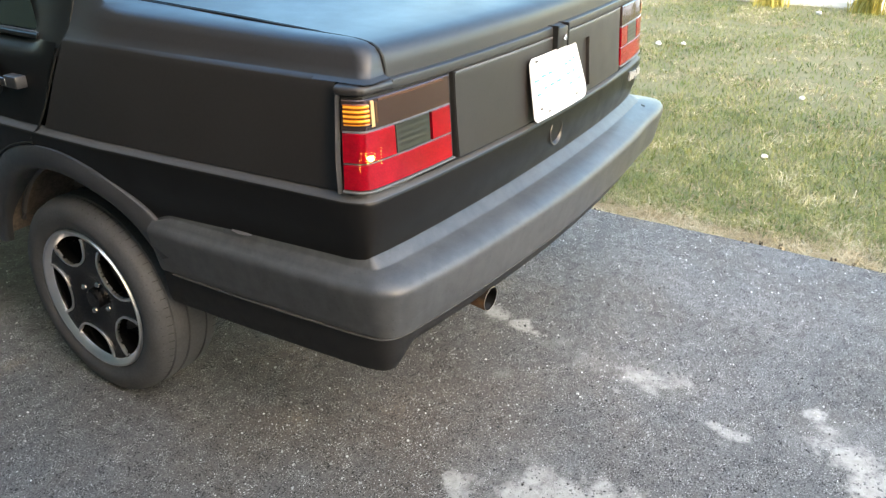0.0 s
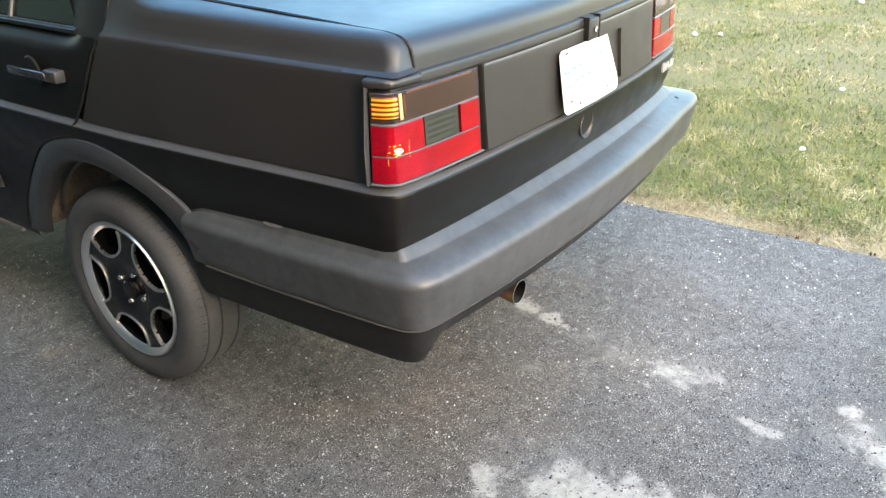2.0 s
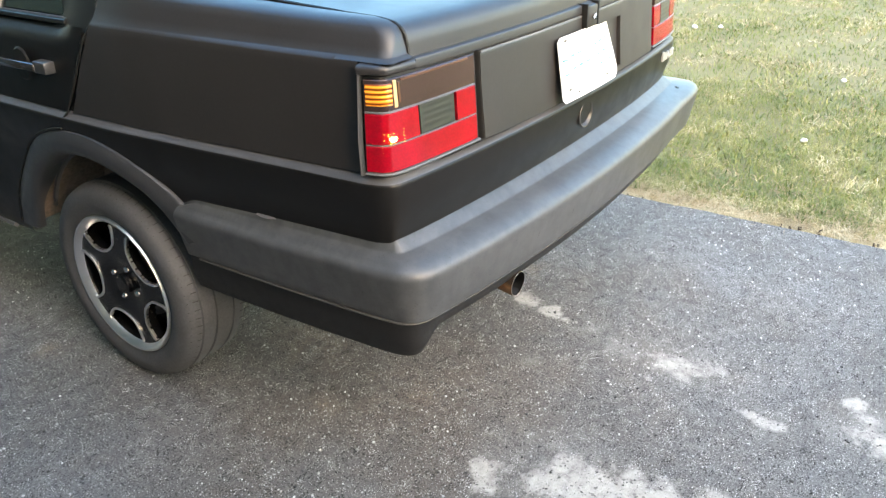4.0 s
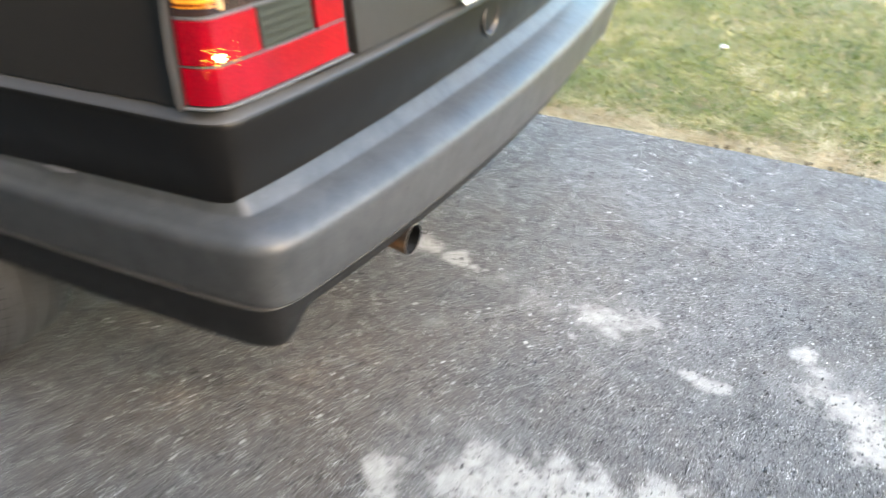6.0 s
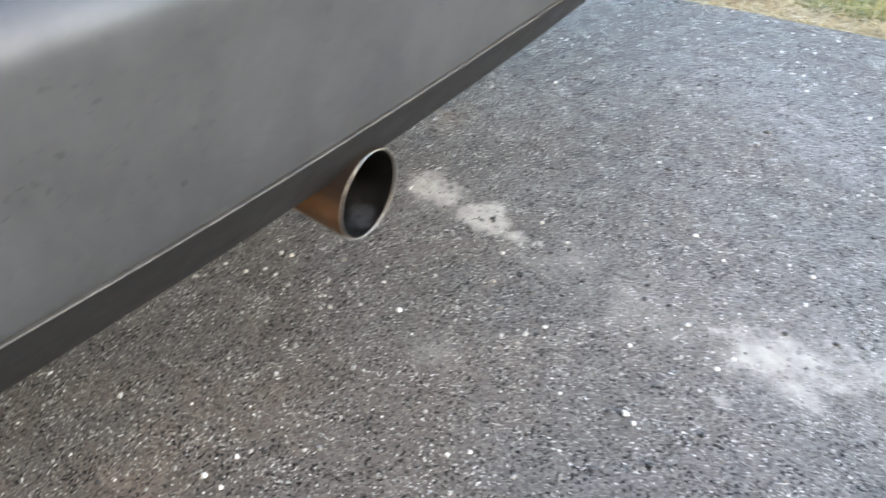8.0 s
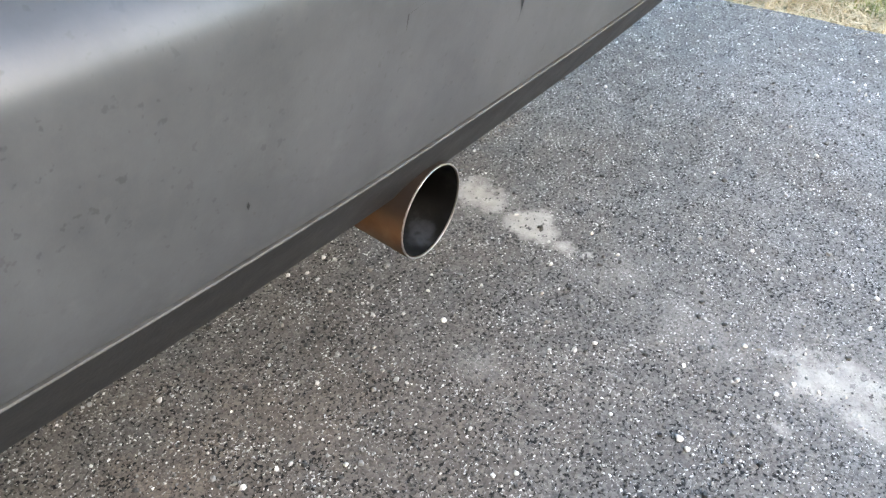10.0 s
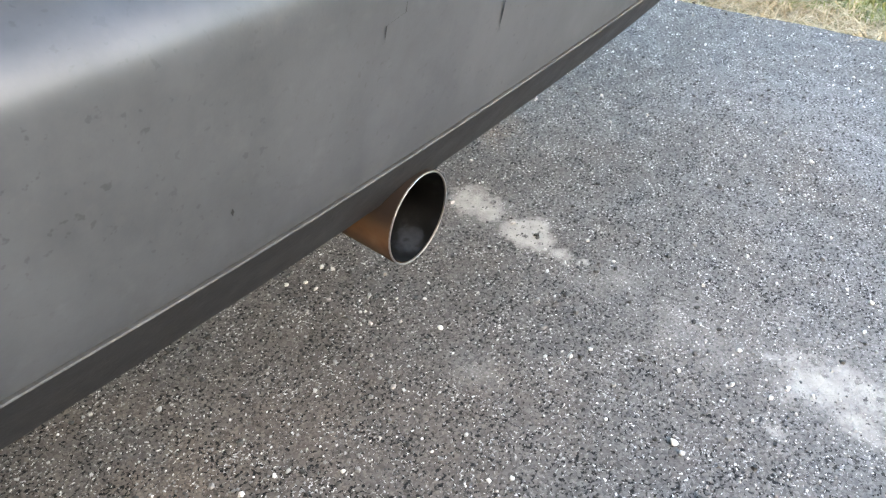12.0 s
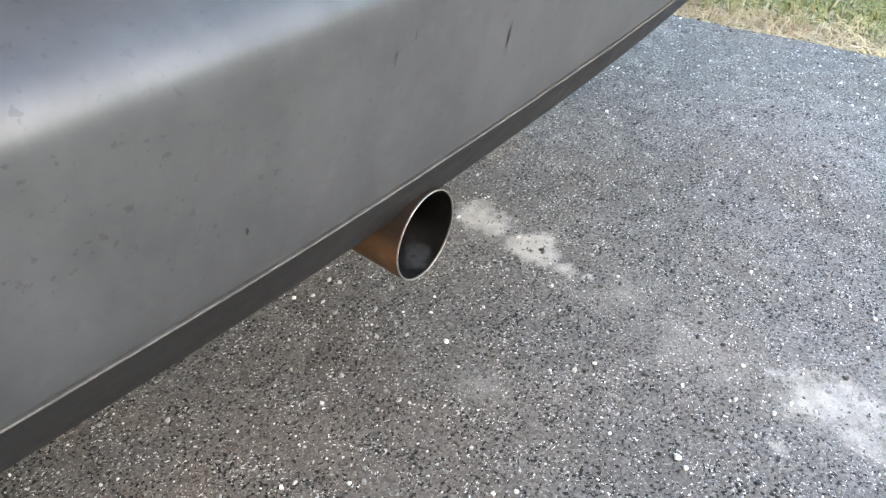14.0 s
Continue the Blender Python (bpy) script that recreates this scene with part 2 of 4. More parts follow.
# stones and the dark voids between them
coarse = asp.ramp(asp.noise(15, 5, 0.66), (0.38, 0.6), (0.55, 1.0))
grain = asp.ramp(g1.outputs[0], (0.0, 0.52), (0.45, 0.93), (0.8, 1.18), (1.0, 1.5))
col = asp.mix(coarse, col, asp.mix(1.0, col, grain, "MULTIPLY"))
flecks = asp.noise(310, 2, 0.5, vec=off.outputs[0])
lump = asp.noise(22, 4, 0.7)
light = asp.ramp(asp.math("ADD", flecks, asp.math("MULTIPLY", asp.math("SUBTRACT", lump, 0.5), 0.42)), (0.630, 0.0), (0.660, 1.0))
col = asp.mix(light, col, asp.ramp(g1.outputs[2], (0.0, (0.24, 0.24, 0.237)), (0.5, (0.42, 0.42, 0.415)), (0.8, (0.66, 0.66, 0.65)), (1.0, (0.85, 0.85, 0.84))))
voids = asp.noise(235, 3, 0.55, vec=off.outputs[0])
pits = asp.ramp(asp.math("ADD", voids, asp.math("MULTIPLY", asp.math("SUBTRACT", asp.noise(26, 5, 0.72), 0.5), 0.45)), (0.395, 1.0), (0.428, 0.0))
col = asp.mix(pits, col, (0.007, 0.007, 0.0075))
gap = asp.math("SUBTRACT", asp.math("ADD", asp.ramp(cells.outputs["Distance"], (0.30, 1.0), (0.60, 0.5)), light), asp.math("MULTIPLY", pits, 1.5))
# soft dusty trail, then the crust itself with a few stones showing through
SOFT = [(0.09, 0.08, 0.08, 0.55), (0.05, -0.01, 0.08, 0.6), (0.03, -0.08, 0.08, 0.6), (0.04, -0.20, 0.15, 0.65), (-0.15, 0.148, 0.04, 0.7), (0.12, 0.30, 0.09, 0.5), (-0.08, -0.47, 0.10, 0.5), (0.05, -0.70, 0.16, 0.6), (-0.52, -0.10, 0.22, 0.55)]
film = asp.math("MULTIPLY", spot_field(SOFT, 1.0), asp.ramp(asp.noise(11, 5, 0.6), (0.34, 0.15), (0.62, 1.0)))
col = asp.mix(film, col, (0.25, 0.248, 0.242))
STAINS = [(0.135, 0.331, 0.042, 1.0), (0.124, 0.295, 0.030, 0.9), (0.111, 0.227, 0.033, 1.4), (0.106, 0.198, 0.029, 1.0), (0.098, 0.163, 0.024, 0.9), (0.093, 0.130, 0.020, 0.65),
          (0.042, -0.18, 0.050, 1.0), (0.012, -0.232, 0.040, 0.85), (0.068, -0.212, 0.040, 0.85), (0.034, -0.243, 0.045, 0.85), (0.071, -0.299, 0.060, 0.78), (-0.055, -0.165, 0.022, 0.6), (0.10, -0.36, 0.04, 0.5),
          (-0.062, -0.440, 0.026, 0.9), (-0.076, -0.472, 0.028, 1.0), (-0.070, -0.512, 0.028, 0.85), (0.122, -0.654, 0.034, 1.15), (0.07, -0.690, 0.040, 0.75), (0.002, -0.689, 0.045, 0.8), (-0.013, -0.765, 0.070, 1.05), (-0.09, -0.83, 0.09, 1.0),
          (-0.600, 0.022, 0.050, 1.05), (-0.645, -0.01, 0.04, 0.9), (-0.572, -0.092, 0.045, 1.0), (-0.496, -0.130, 0.045, 1.0), (-0.54, -0.209, 0.11, 1.2), (-0.46, -0.285, 0.06, 1.0), (-0.50, -0.36, 0.10, 1.1), (-0.416, -0.475, 0.075, 0.95),
          (-0.66, -0.25, 0.14, 1.15), (-0.60, -0.46, 0.20, 1.1)]
ragged = asp.math("ADD", spot_field(STAINS, 1.7), asp.math("MULTIPLY", asp.math("SUBTRACT", asp.noise(21, 6, 0.68), 0.5), 1.6))
crust = asp.ramp(ragged, (0.42, 0.0), (0.56, 0.45), (0.76, 0.92))
crust = asp.math("MULTIPLY", crust, asp.ramp(g2.outputs[1], (0.04, 0.15), (0.06, 1.0)))
col = asp.mix(crust, col, asp.ramp(asp.noise(45, 4), (0.3, (0.29, 0.284, 0.270)), (0.7, (0.43, 0.42, 0.40))))
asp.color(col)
asp.rough(asp.ramp(g1.outputs[2], (0.0, 0.6), (1.0, 0.95)))
asp.bump(asp.mix(0.6, gap, asp.mix(0.5, asp.noise(45, 4), asp.noise(400, 2))), 0.7, 0.003)
ASPHALT = asp.m

soil = Mat("soil_and_thatch", 0.95)
soil.color(soil.ramp(soil.mix(0.5, soil.noise(7, 6, 0.65), soil.noise(90, 4)), (0.3, (0.115, 0.105, 0.052)), (0.5, (0.175, 0.158, 0.082)), (0.7, (0.14, 0.15, 0.06))))
soil.bump(soil.noise(60, 5), 0.8, 0.01)
SOIL = soil.m


def blades(name, stops, rough=0.6, spread=0.6):
    q = Mat(name, rough)
    geo = q.n("NewGeometry")
    patch = q.math("MULTIPLY", q.math("SUBTRACT", q.mix(0.5, q.noise(1.6, 3), q.noise(6.5, 4, 0.65)), 0.54), 2.3)
    q.color(q.ramp(q.math("ADD", q.math("ADD", q.math("MULTIPLY", geo.outputs["Random Per Island"], spread), 0.5 - spread / 2), patch), *stops))
    q.b.inputs["Subsurface Weight"].default_value = 0.0
    return q.m


GREEN = blades("grass_blades", ((0.0, (0.075, 0.105, 0.020)), (0.36, (0.140, 0.170, 0.036)), (0.60, (0.215, 0.220, 0.066)), (0.82, (0.33, 0.295, 0.135)), (1.0, (0.54, 0.48, 0.32))))
STRAW = blades("dry_grass", ((0.0, (0.22, 0.155, 0.075)), (0.4, (0.36, 0.275, 0.15)), (0.75, (0.56, 0.48, 0.32)), (1.0, (0.68, 0.61, 0.46))))
TUFT = blades("yellowing_leaves", ((0.0, (0.16, 0.15, 0.03)), (0.5, (0.38, 0.32, 0.07)), (1.0, (0.62, 0.52, 0.16))))
CHIP = blades("pale_stone_chips", ((0.0, (0.02, 0.02, 0.02)), (0.35, (0.06, 0.06, 0.06)), (0.6, (0.25, 0.25, 0.245)), (0.9, (0.5, 0.5, 0.49)), (1.0, (0.75, 0.75, 0.74))), 0.6, 1.0)
EARTH = plain("dark_earth", (0.06, 0.042, 0.03), 0.9, var=0.4, scale=60)
PEBBLE = plain("white_pebble", (0.58, 0.58, 0.56), 0.6, var=0.12, scale=80)
PALE = plain("pale_concrete", (0.55, 0.55, 0.54), 0.85, var=0.15, scale=6, bump=0.3)


# ---- mesh helpers ----
def mesh_of(name, bm, mat, smooth=35):
    bmesh.ops.recalc_face_normals(bm, faces=bm.faces)
    me = bpy.data.meshes.new(name)
    bm.to_mesh(me)
    bm.free()
    for m in (mat if isinstance(mat, (list, tuple)) else [mat]):
        me.materials.append(m)
    if smooth:
        me.polygons.foreach_set("use_smooth", [True] * len(me.polygons))
        me.set_sharp_from_angle(angle=radians(smooth))
    return me


def part(name, bm, mat, parent=None, label="", smooth=35):
    ob = new(name, mesh_of(name, bm, mat, smooth))
    if parent is not None:
        ob.parent = parent
    return tagged(ob, label)


def box(bm, x0, x1, y0, y1, z0, z1, bevel=0.0):
    vs = [bm.verts.new((x, y, z)) for x in (x0, x1) for y in (y0, y1) for z in (z0, z1)]
    fs = [bm.faces.new([vs[i] for i in q]) for q in ((0, 1, 3, 2), (4, 6, 7, 5), (0, 4, 5, 1), (2, 3, 7, 6), (0, 2, 6, 4), (1, 5, 7, 3))]
    if bevel:
        es = list({e for f in fs for e in f.edges})
        bmesh.ops.bevel(bm, geom=es, offset=bevel, segments=2, affect="EDGES", profile=0.5)
    return vs


def grid(bm, rows, closed=False):
    """Faces between rows of points."""
    vs = [[bm.verts.new(p) for p in r] for r in rows]
    for a, b in zip(vs, vs[1:]):
        n = len(a)
        for i in range(n if closed else n - 1):
            j = (i + 1) % n
            bm.faces.new((a[i], a[j], b[j], b[i]))
    return vs


def lathe(bm, prof, axis_at=(0, 0, 0), n=48, cap=False):
    """Spins (radius, x) pairs round the x axis."""
    ax, ay, az = axis_at
    rows = [[(ax + x, ay + r * math.cos(2 * math.pi * i / n), az + r * math.sin(2 * math.pi * i / n)) for i in range(n)] for r, x in prof]
    vs = grid(bm, rows, True)
    if cap:
        bm.faces.new(vs[-1])
    return vs


def tube(bm, pts, r, n=12):
    pts = [Vector(p) for p in pts]
    rows = []
    for i, p in enumerate(pts):
        d = (pts[min(i + 1, len(pts) - 1)] - pts[max(i - 1, 0)]).normalized()
        a = d.orthogonal().normalized() if abs(d.z) > 0.9 else d.cross(Vector((0, 0, 1))).normalized()
        b = d.cross(a)
        rr = r[i] if isinstance(r, (list, tuple)) else r
        rows.append([p + rr * (a * math.cos(2 * math.pi * k / n) + b * math.sin(2 * math.pi * k / n)) for k in range(n)])
    vs = grid(bm, rows, True)
    bm.faces.new(vs[0])
    bm.faces.new(vs[-1])


def smooth_path(pts, step=0.02):
    """A Catmull-Rom curve through the points, at even steps."""
    pts = [Vector(p) for p in pts]
    fine = []
    for i in range(len(pts) - 1):
        p0, p1, p2, p3 = pts[max(i - 1, 0)], pts[i], pts[i + 1], pts[min(i + 2, len(pts) - 1)]
        for k in range(24):
            t = k / 24
            fine.append(0.5 * ((2 * p1) + (p2 - p0) * t + (2 * p0 - 5 * p1 + 4 * p2 - p3) * t * t + (3 * p1 - p0 - 3 * p2 + p3) * t ** 3))
    fine.append(pts[-1])
    out, left = [fine[0]], step
    for a, b in zip(fine, fine[1:]):
        d = (b - a).length
        while d >= left and d > 0:
            a = a.lerp(b, left / d)
            d = (b - a).length
            out.append(a.copy())
            left = step
        left -= d
    if (out[-1] - fine[-1]).length > step * 0.3:
        out.append(fine[-1])
    return out


def normals(path):
    """Outward in plan, for a path that runs from the front along the left side to the tail and on."""
    out = []
    for i in range(len(path)):
        d = path[min(i + 1, len(path) - 1)] - path[max(i - 1, 0)]
        out.append(Vector((d.y, -d.x)).normalized())
    return out


def mirrored(half):
    return half + [(-x, y) for x, y in reversed(half[:-1])]


def ease(a, b, v):
    t = max(0.0, min(1.0, (v - a) / (b - a)))
    return t * t * (3 - 2 * t)


# ---- the setting ----
EDGE = 1.11


def edge_x(y):
    return EDGE - 0.02 * math.sin(y * 1.3 + 0.4) + 0.012 * noise.noise(Vector((y * 6, 0, 3))) - 0.03 * ease(-0.2, -1.2, y)


bm = bmesh.new()
ys = [-9 + 0.06 * i for i in range(340)]
grid(bm, [[(x0, y, 0) for y in ys] for x0 in (-9, -3, 0.6)] + [[(edge_x(y), y, 0.0) for y in ys], [(edge_x(y) + 0.02, y, -0.035) for y in ys]])
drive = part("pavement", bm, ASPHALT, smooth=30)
tagged(drive, "worn grey asphalt driveway with pale crusty stains", "driveway", kind="structure")
bm = bmesh.new()
rings = [0.0, 3, 8, 20, 60, 200, 800, 3000]
grid(bm, [[(EDGE + r * math.cos(2 * math.pi * k / 48), r * math.sin(2 * math.pi * k / 48), -0.02) for k in range(48)] for r in rings[1:]], True)
bm.faces.new([bm.verts.new((EDGE + 3 * math.cos(2 * math.pi * k / 48), 3 * math.sin(2 * math.pi * k / 48), -0.02)) for k in range(48)])
tagged(part("ground", bm, SOIL, smooth=0), "brownish soil and thatch under a lawn", "lawn", kind="structure")

# ---- the car ----
car = tagged(new("car"), "matte black saloon car with grey plastic bumper, parked on asphalt", "car")
AXLE_Y, AXLE_Z, TYRE_R = 1.055, 0.283, 0.286
FRONT_Y = AXLE_Y + 2.475
ARCH, LIP = (1.07, 0.245), (1.055, 0.275)

side = [(-0.66, 4.22), (-0.76, 4.05), (-0.80, 3.6), (-0.815, 2.5), (-0.812, 1.1), (-0.797, 0.735), (-0.778, 0.48), (-0.762, 0.27), (-0.7580, 0.218), (-0.7567, 0.2005), (-0.7535, 0.181),
        (-0.738, 0.145), (-0.70, 0.128), (-0.55, 0.110), (-0.3, 0.094), (0, 0.088)]
BODY = smooth_path(mirrored(side), 0.018)
BODY_N = normals(BODY)
FINE = smooth_path(mirrored(side), 0.004)
FINE_N = normals(FINE)


def rise(y):
    return 0.022 * ease(0.2, 1.0, y)


def swept(bm, idx, prof, path=BODY, nor=BODY_N):
    return grid(bm, [[(*(path[i] + nor[i] * d), z + (rise(path[i].y) if z > 0.85 else 0)) for d, z in prof] for i in idx])


def cut_arches(bm, r=0.435):
    dead = []
    for f in bm.faces:
        c = f.calc_center_median()
        for ay in (ARCH[0], FRONT_Y + 0.015):
            if abs(c.x) > 0.5 and math.hypot(c.y - ay, c.z - ARCH[1]) < r:
                dead.append(f)
                break
    bmesh.ops.delete(bm, geom=dead, context="FACES")


def gap_y(z):
    """Where the rear door's gap runs, by height."""
    return float(np.interp(z, [0.728, 0.755, 0.815, 0.88, 0.94, 0.985, 1.01, 1.04, 1.07, 1.10], [1.13, 1.10, 1.06, 1.02, 0.985, 0.962, 0.956, 0.954, 0.957, 0.965]))


# lower body, all round, up to the waist ledge
bm = bmesh.new()
low = [(-0.06, 0.312), (-0.045, 0.318), (-0.036, 0.330), (-0.028, 0.36), (-0.024, 0.44), (-0.030, 0.50), (-0.030, 0.56), (-0.028, 0.60), (-0.023, 0.625), (-0.010, 0.665), (-0.004, 0.70), (0.0, 0.735), (0.0, 0.741), (-0.002, 0.7445),
       (-0.006, 0.7475), (-0.016, 0.7535), (-0.0185, 0.7575), (-0.022, 0.7595)]
swept(bm, range(len(BODY)), low)
cut_arches(bm)
bmesh.ops.delete(bm, geom=[f for f in bm.faces if f.calc_center_median().y < 0.74 and f.calc_center_median().z < 0.50], context="FACES")
# faces of the waist ledge take the lit tone
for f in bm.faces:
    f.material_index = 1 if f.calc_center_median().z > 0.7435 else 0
part("lower_body", bm, [SHADED_PAINT, LEDGE_LIT], car, "black lower body panels, painted darker for shade", smooth=60)

# upper side panels, up to the boot lid's gap
up = [(-0.016, 0.759), (-0.017, 0.775), (-0.018, 0.83), (-0.022, 0.90), (-0.027, 0.955), (-0.028, 0.9665), (-0.0295, 0.9695), (-0.040, 0.9745), (-0.0425, 0.9765), (-0.0500, 0.992),
      (-0.0595, 1.011), (-0.0665, 1.0235), (-0.0780, 1.0318)]
pillar = [(-0.034, 0.9765), (-0.0370, 0.9800), (-0.0410, 0.9850), (-0.054, 1.01), (-0.068, 1.04), (-0.080, 1.07), (-0.094, 1.10)]
door_up = [(-0.016, 0.759), (-0.017, 0.775), (-0.018, 0.83), (-0.0215, 0.915), (-0.0245, 0.929), (-0.034, 0.943), (-0.060, 0.968)]
for sgn in (-1, 1):
    idx = [i for i, p in enumerate(BODY) if p.x * sgn > 0 and 0.195 < p.y < 0.99]
    bm = bmesh.new()
    rows = []
    for i in idx:
        p, nn = BODY[i], BODY_N[i]
        r = rise(p.y)
        g, g2 = ease(0.78, 0.985, p.y), ease(0.84, 0.985, p.y)
        row = []
        for k, (d, z) in enumerate(up):
            z += r * (0, 0, 0, 0.15, 0.25, 0.35, 0.35, 0.35, 0.36, 0.5, 0.7, 0.9, 1.0)[k]
            if k >= 4:
                td, tz = ((-0.0295, 0.955), (-0.0325, 0.972))[k - 4] if k < 6 else pillar[k - 6]
                d, z = d + (td - d) * g, z + (tz - z) * g
            if k >= 7:
                d += 0.0075 * ease(0.35, 0.85, p.y) * (1 - g)
            v = p + nn * d
            grow = max(0.0, p.y - 0.88) / 0.105 * (gap_y(z) - 0.985)
            row.append((v.x + sgn * 0.028 * grow, v.y + grow, z))
        for x, z, tx, tz in ((0.668, 1.036 + r, 0.700, 1.12), (0.653, 1.0365 + r, 0.688, 1.135), (0.650, 1.02 + r, 0.66, 1.14)):
            row.append((sgn * (x + (tx - x) * g2), p.y, z + (tz - z) * g2))
        rows.append(row)
    start = min((i for i in idx if BODY[i].y >= 0.25), key=lambda i: BODY[i].y)
    y_cut = BODY[start].y
    vs = grid(bm, rows)
    bmesh.ops.delete(bm, geom=[f for f in bm.faces if f.calc_center_median().y < y_cut and f.calc_center_median().z > 0.970 and min(v.co.z for v in f.verts) > 0.9690], context="FACES")
    part("rear_wing", bm, PAINT, car, "matte black rear wing with a pressed crease", smooth=50)
    bm = bmesh.new()
    idx = [i for i, p in enumerate(BODY) if p.x * sgn > 0 and 0.97 < p.y < 3.3]
    flush = [(-0.016, 0.759), (-0.017, 0.775), (-0.018, 0.83), (-0.022, 0.905), (-0.0245, 0.925), (-0.027, 0.945), (-0.031, 0.968)]
    rows = []
    for i in idx:
        g = ease(1.11, 1.01, BODY[i].y)
        row = []
        for (d, z), (fd, fz) in zip(door_up, flush):
            z += (fz - z) * g
            v = BODY[i] + BODY_N[i] * (d + (fd - d) * g)
            move = max(0.0, 1.25 - v.y) / 0.28 * (gap_y(z) + 0.004 - 0.97)
            row.append((v.x + sgn * 0.015 * move, v.y + move, z))
        rows.append(row)
    grid(bm, rows)
    part("door_skin", bm, SHADED_PAINT, car, "black door panels, painted darker for shade")
    # wing end above the lamp: level by level round the corner
    bp, bn = BODY[start], BODY_N[start]
    levels = [(d, z, dy) for (d, z), dy in zip(up[6:], (0.010, 0.0215, 0.0235, 0.0265, 0.0325, 0.0430, 0.0640))]
    levels += [(None, 1.036, 0.095), (None, 1.0365, 0.105)]
    bm = bmesh.new()
    rows = []
    for k, (d, z, dy) in enumerate(levels):
        if d is None:
            xs0 = 0.668 if k == len(levels) - 2 else 0.653
        else:
            xs0 = abs((bp + bn * d).x)
        z0 = z + rise(y_cut) * (1 if z > 0.85 else 0)
        yr = 0.1275 + dy
        narrow = 0.008 * ease(0.25, 0.13, yr)
        xs1 = max(0.653, xs0 - narrow)
        rx = max(0.0002, min(0.015 + 0.02 * k / 8, xs1 - 0.653))
        ry = min(0.022 + 0.002 * k, (y_cut - yr) * 0.9)
        row = [(sgn * xs0, y_cut if d is None else (bp + bn * d).y, z0)]
        for q in (0.35, 0.7, 1.0):
            row.append((sgn * (xs0 + (xs1 - xs0) * q), y_cut + (yr + ry - y_cut) * q, z0 + (z - z0) * q))
        for q in range(1, 11):
            a = math.pi / 2 * q / 10
            row.append((sgn * (xs1 - rx * (1 - math.cos(a))), yr + ry * (1 - math.sin(a)), z))
        row.append((sgn * 0.653, yr, z))
        rows.append(row)
    rows.append([(sgn * 0.650, y, 1.02) for _, y, _ in rows[-1]])
    grid(bm, rows)
    bmesh.ops.remove_doubles(bm, verts=bm.verts, dist=0.00005)
    part("wing_corner", bm, PAINT, car, "rounded black wing corner over the tail lamp", smooth=50)
    # ledge over the lamp
    idx = [i for i, p in enumerate(FINE) if p.x * sgn > 0 and p.y < 0.200 and abs(p.x) > 0.652]
    bm = bmesh.new()
    vs = grid(bm, [[(*(FINE[i] + FINE_N[i] * d), z) for d, z in ((-0.045, 0.9485), (-0.018, 0.949), (-0.013, 0.9515), (-0.012, 0.955), (-0.012, 0.960), (-0.0145, 0.9645), (-0.019, 0.9665), (-0.05, 0.969))] for i in idx])
    bm.faces.new(vs[0])
    bm.faces.new(vs[-1])
    part("lamp_ledge", bm, PAINT, car, "black ledge over the tail lamp", smooth=45)
    # upright flange beside the lamp
    idx = [i for i, p in enumerate(FINE) if p.x * sgn > 0 and 0.187 < p.y < 0.200]
    bm = bmesh.new()
    prof = [(0.7575, -0.008), (0.7600, 0.000), (0.83, 0.001), (0.90, -0.006), (0.955, -0.012), (0.962, -0.016)]
    n_i = len(idx)
    grid(bm, [[(*(FINE[i] + FINE_N[i] * (d - (0.012 if k in (0, n_i - 1) else 0.0))), z) for z, d in prof] for k, i in enumerate(idx)])
    part("lamp_flange", bm, DARKTRIM, car, "raised metal flange round the tail lamp")

# boot lid: rear face, lip and top
prof = [(0.000, 0.7605), (0.001, 0.775), (0.005, 0.82), (0.009, 0.87), (0.011, 0.905), (0.012, 0.934), (0.0125, 0.938), (0.014, 0.9412), (0.017, 0.9435), (0.0205, 0.9445), (0.0215, 0.9452), (0.0140, 0.9458), (0.0125, 0.9475),
        (0.0125, 0.9620), (0.0135, 0.9645), (0.0165, 0.9665), (0.0235, 0.9675), (0.0265, 0.9668), (0.0270, 0.9700), (0.0275, 0.9745),
        (0.0290, 0.988), (0.0320, 1.005), (0.0365, 1.0125), (0.0440, 1.0195), (0.0560, 1.0250), (0.077, 1.0295), (0.12, 1.0340), (0.20, 1.039), (0.40, 1.049), (0.66, 1.058), (0.86, 1.064)]
bm = bmesh.new()
cols = [-0.645 + 1.29 * k / 64 for k in range(65)]


def tail_y(x):
    return 0.090 + 0.026 * (abs(x) / 0.55) ** 2.2


rows = []
for x in cols:
    rows.append([(x if z > 0.9455 else max(-0.457, min(0.457, x)), tail_y(x) + dy - 0.002, z) for dy, z in prof])
vs = grid(bm, rows)
rec = [f for f in bm.faces if -0.15 < f.calc_center_median().x < 0.205 and 0.77 < f.calc_center_median().z < 0.90]
bmesh.ops.inset_region(bm, faces=rec, thickness=0.004, depth=0.0)
for v in {v for f in rec for v in f.verts}:
    v.co.y += 0.010
boot = part("boot_lid", bm, PAINT, car, "matte black boot lid", smooth=30)
# grey tube that imitates the bright highlight along the lip's lower edge
bm = bmesh.new()
tube(bm, [(x, tail_y(x) + 0.0120, 0.9408) for x in [-0.455 + 0.91 * k / 40 for k in range(41)]], 0.0029, 8)
part("lip_highlight", bm, GREYTRIM, boot, "pressed edge under the lip, grey as a painted highlight")
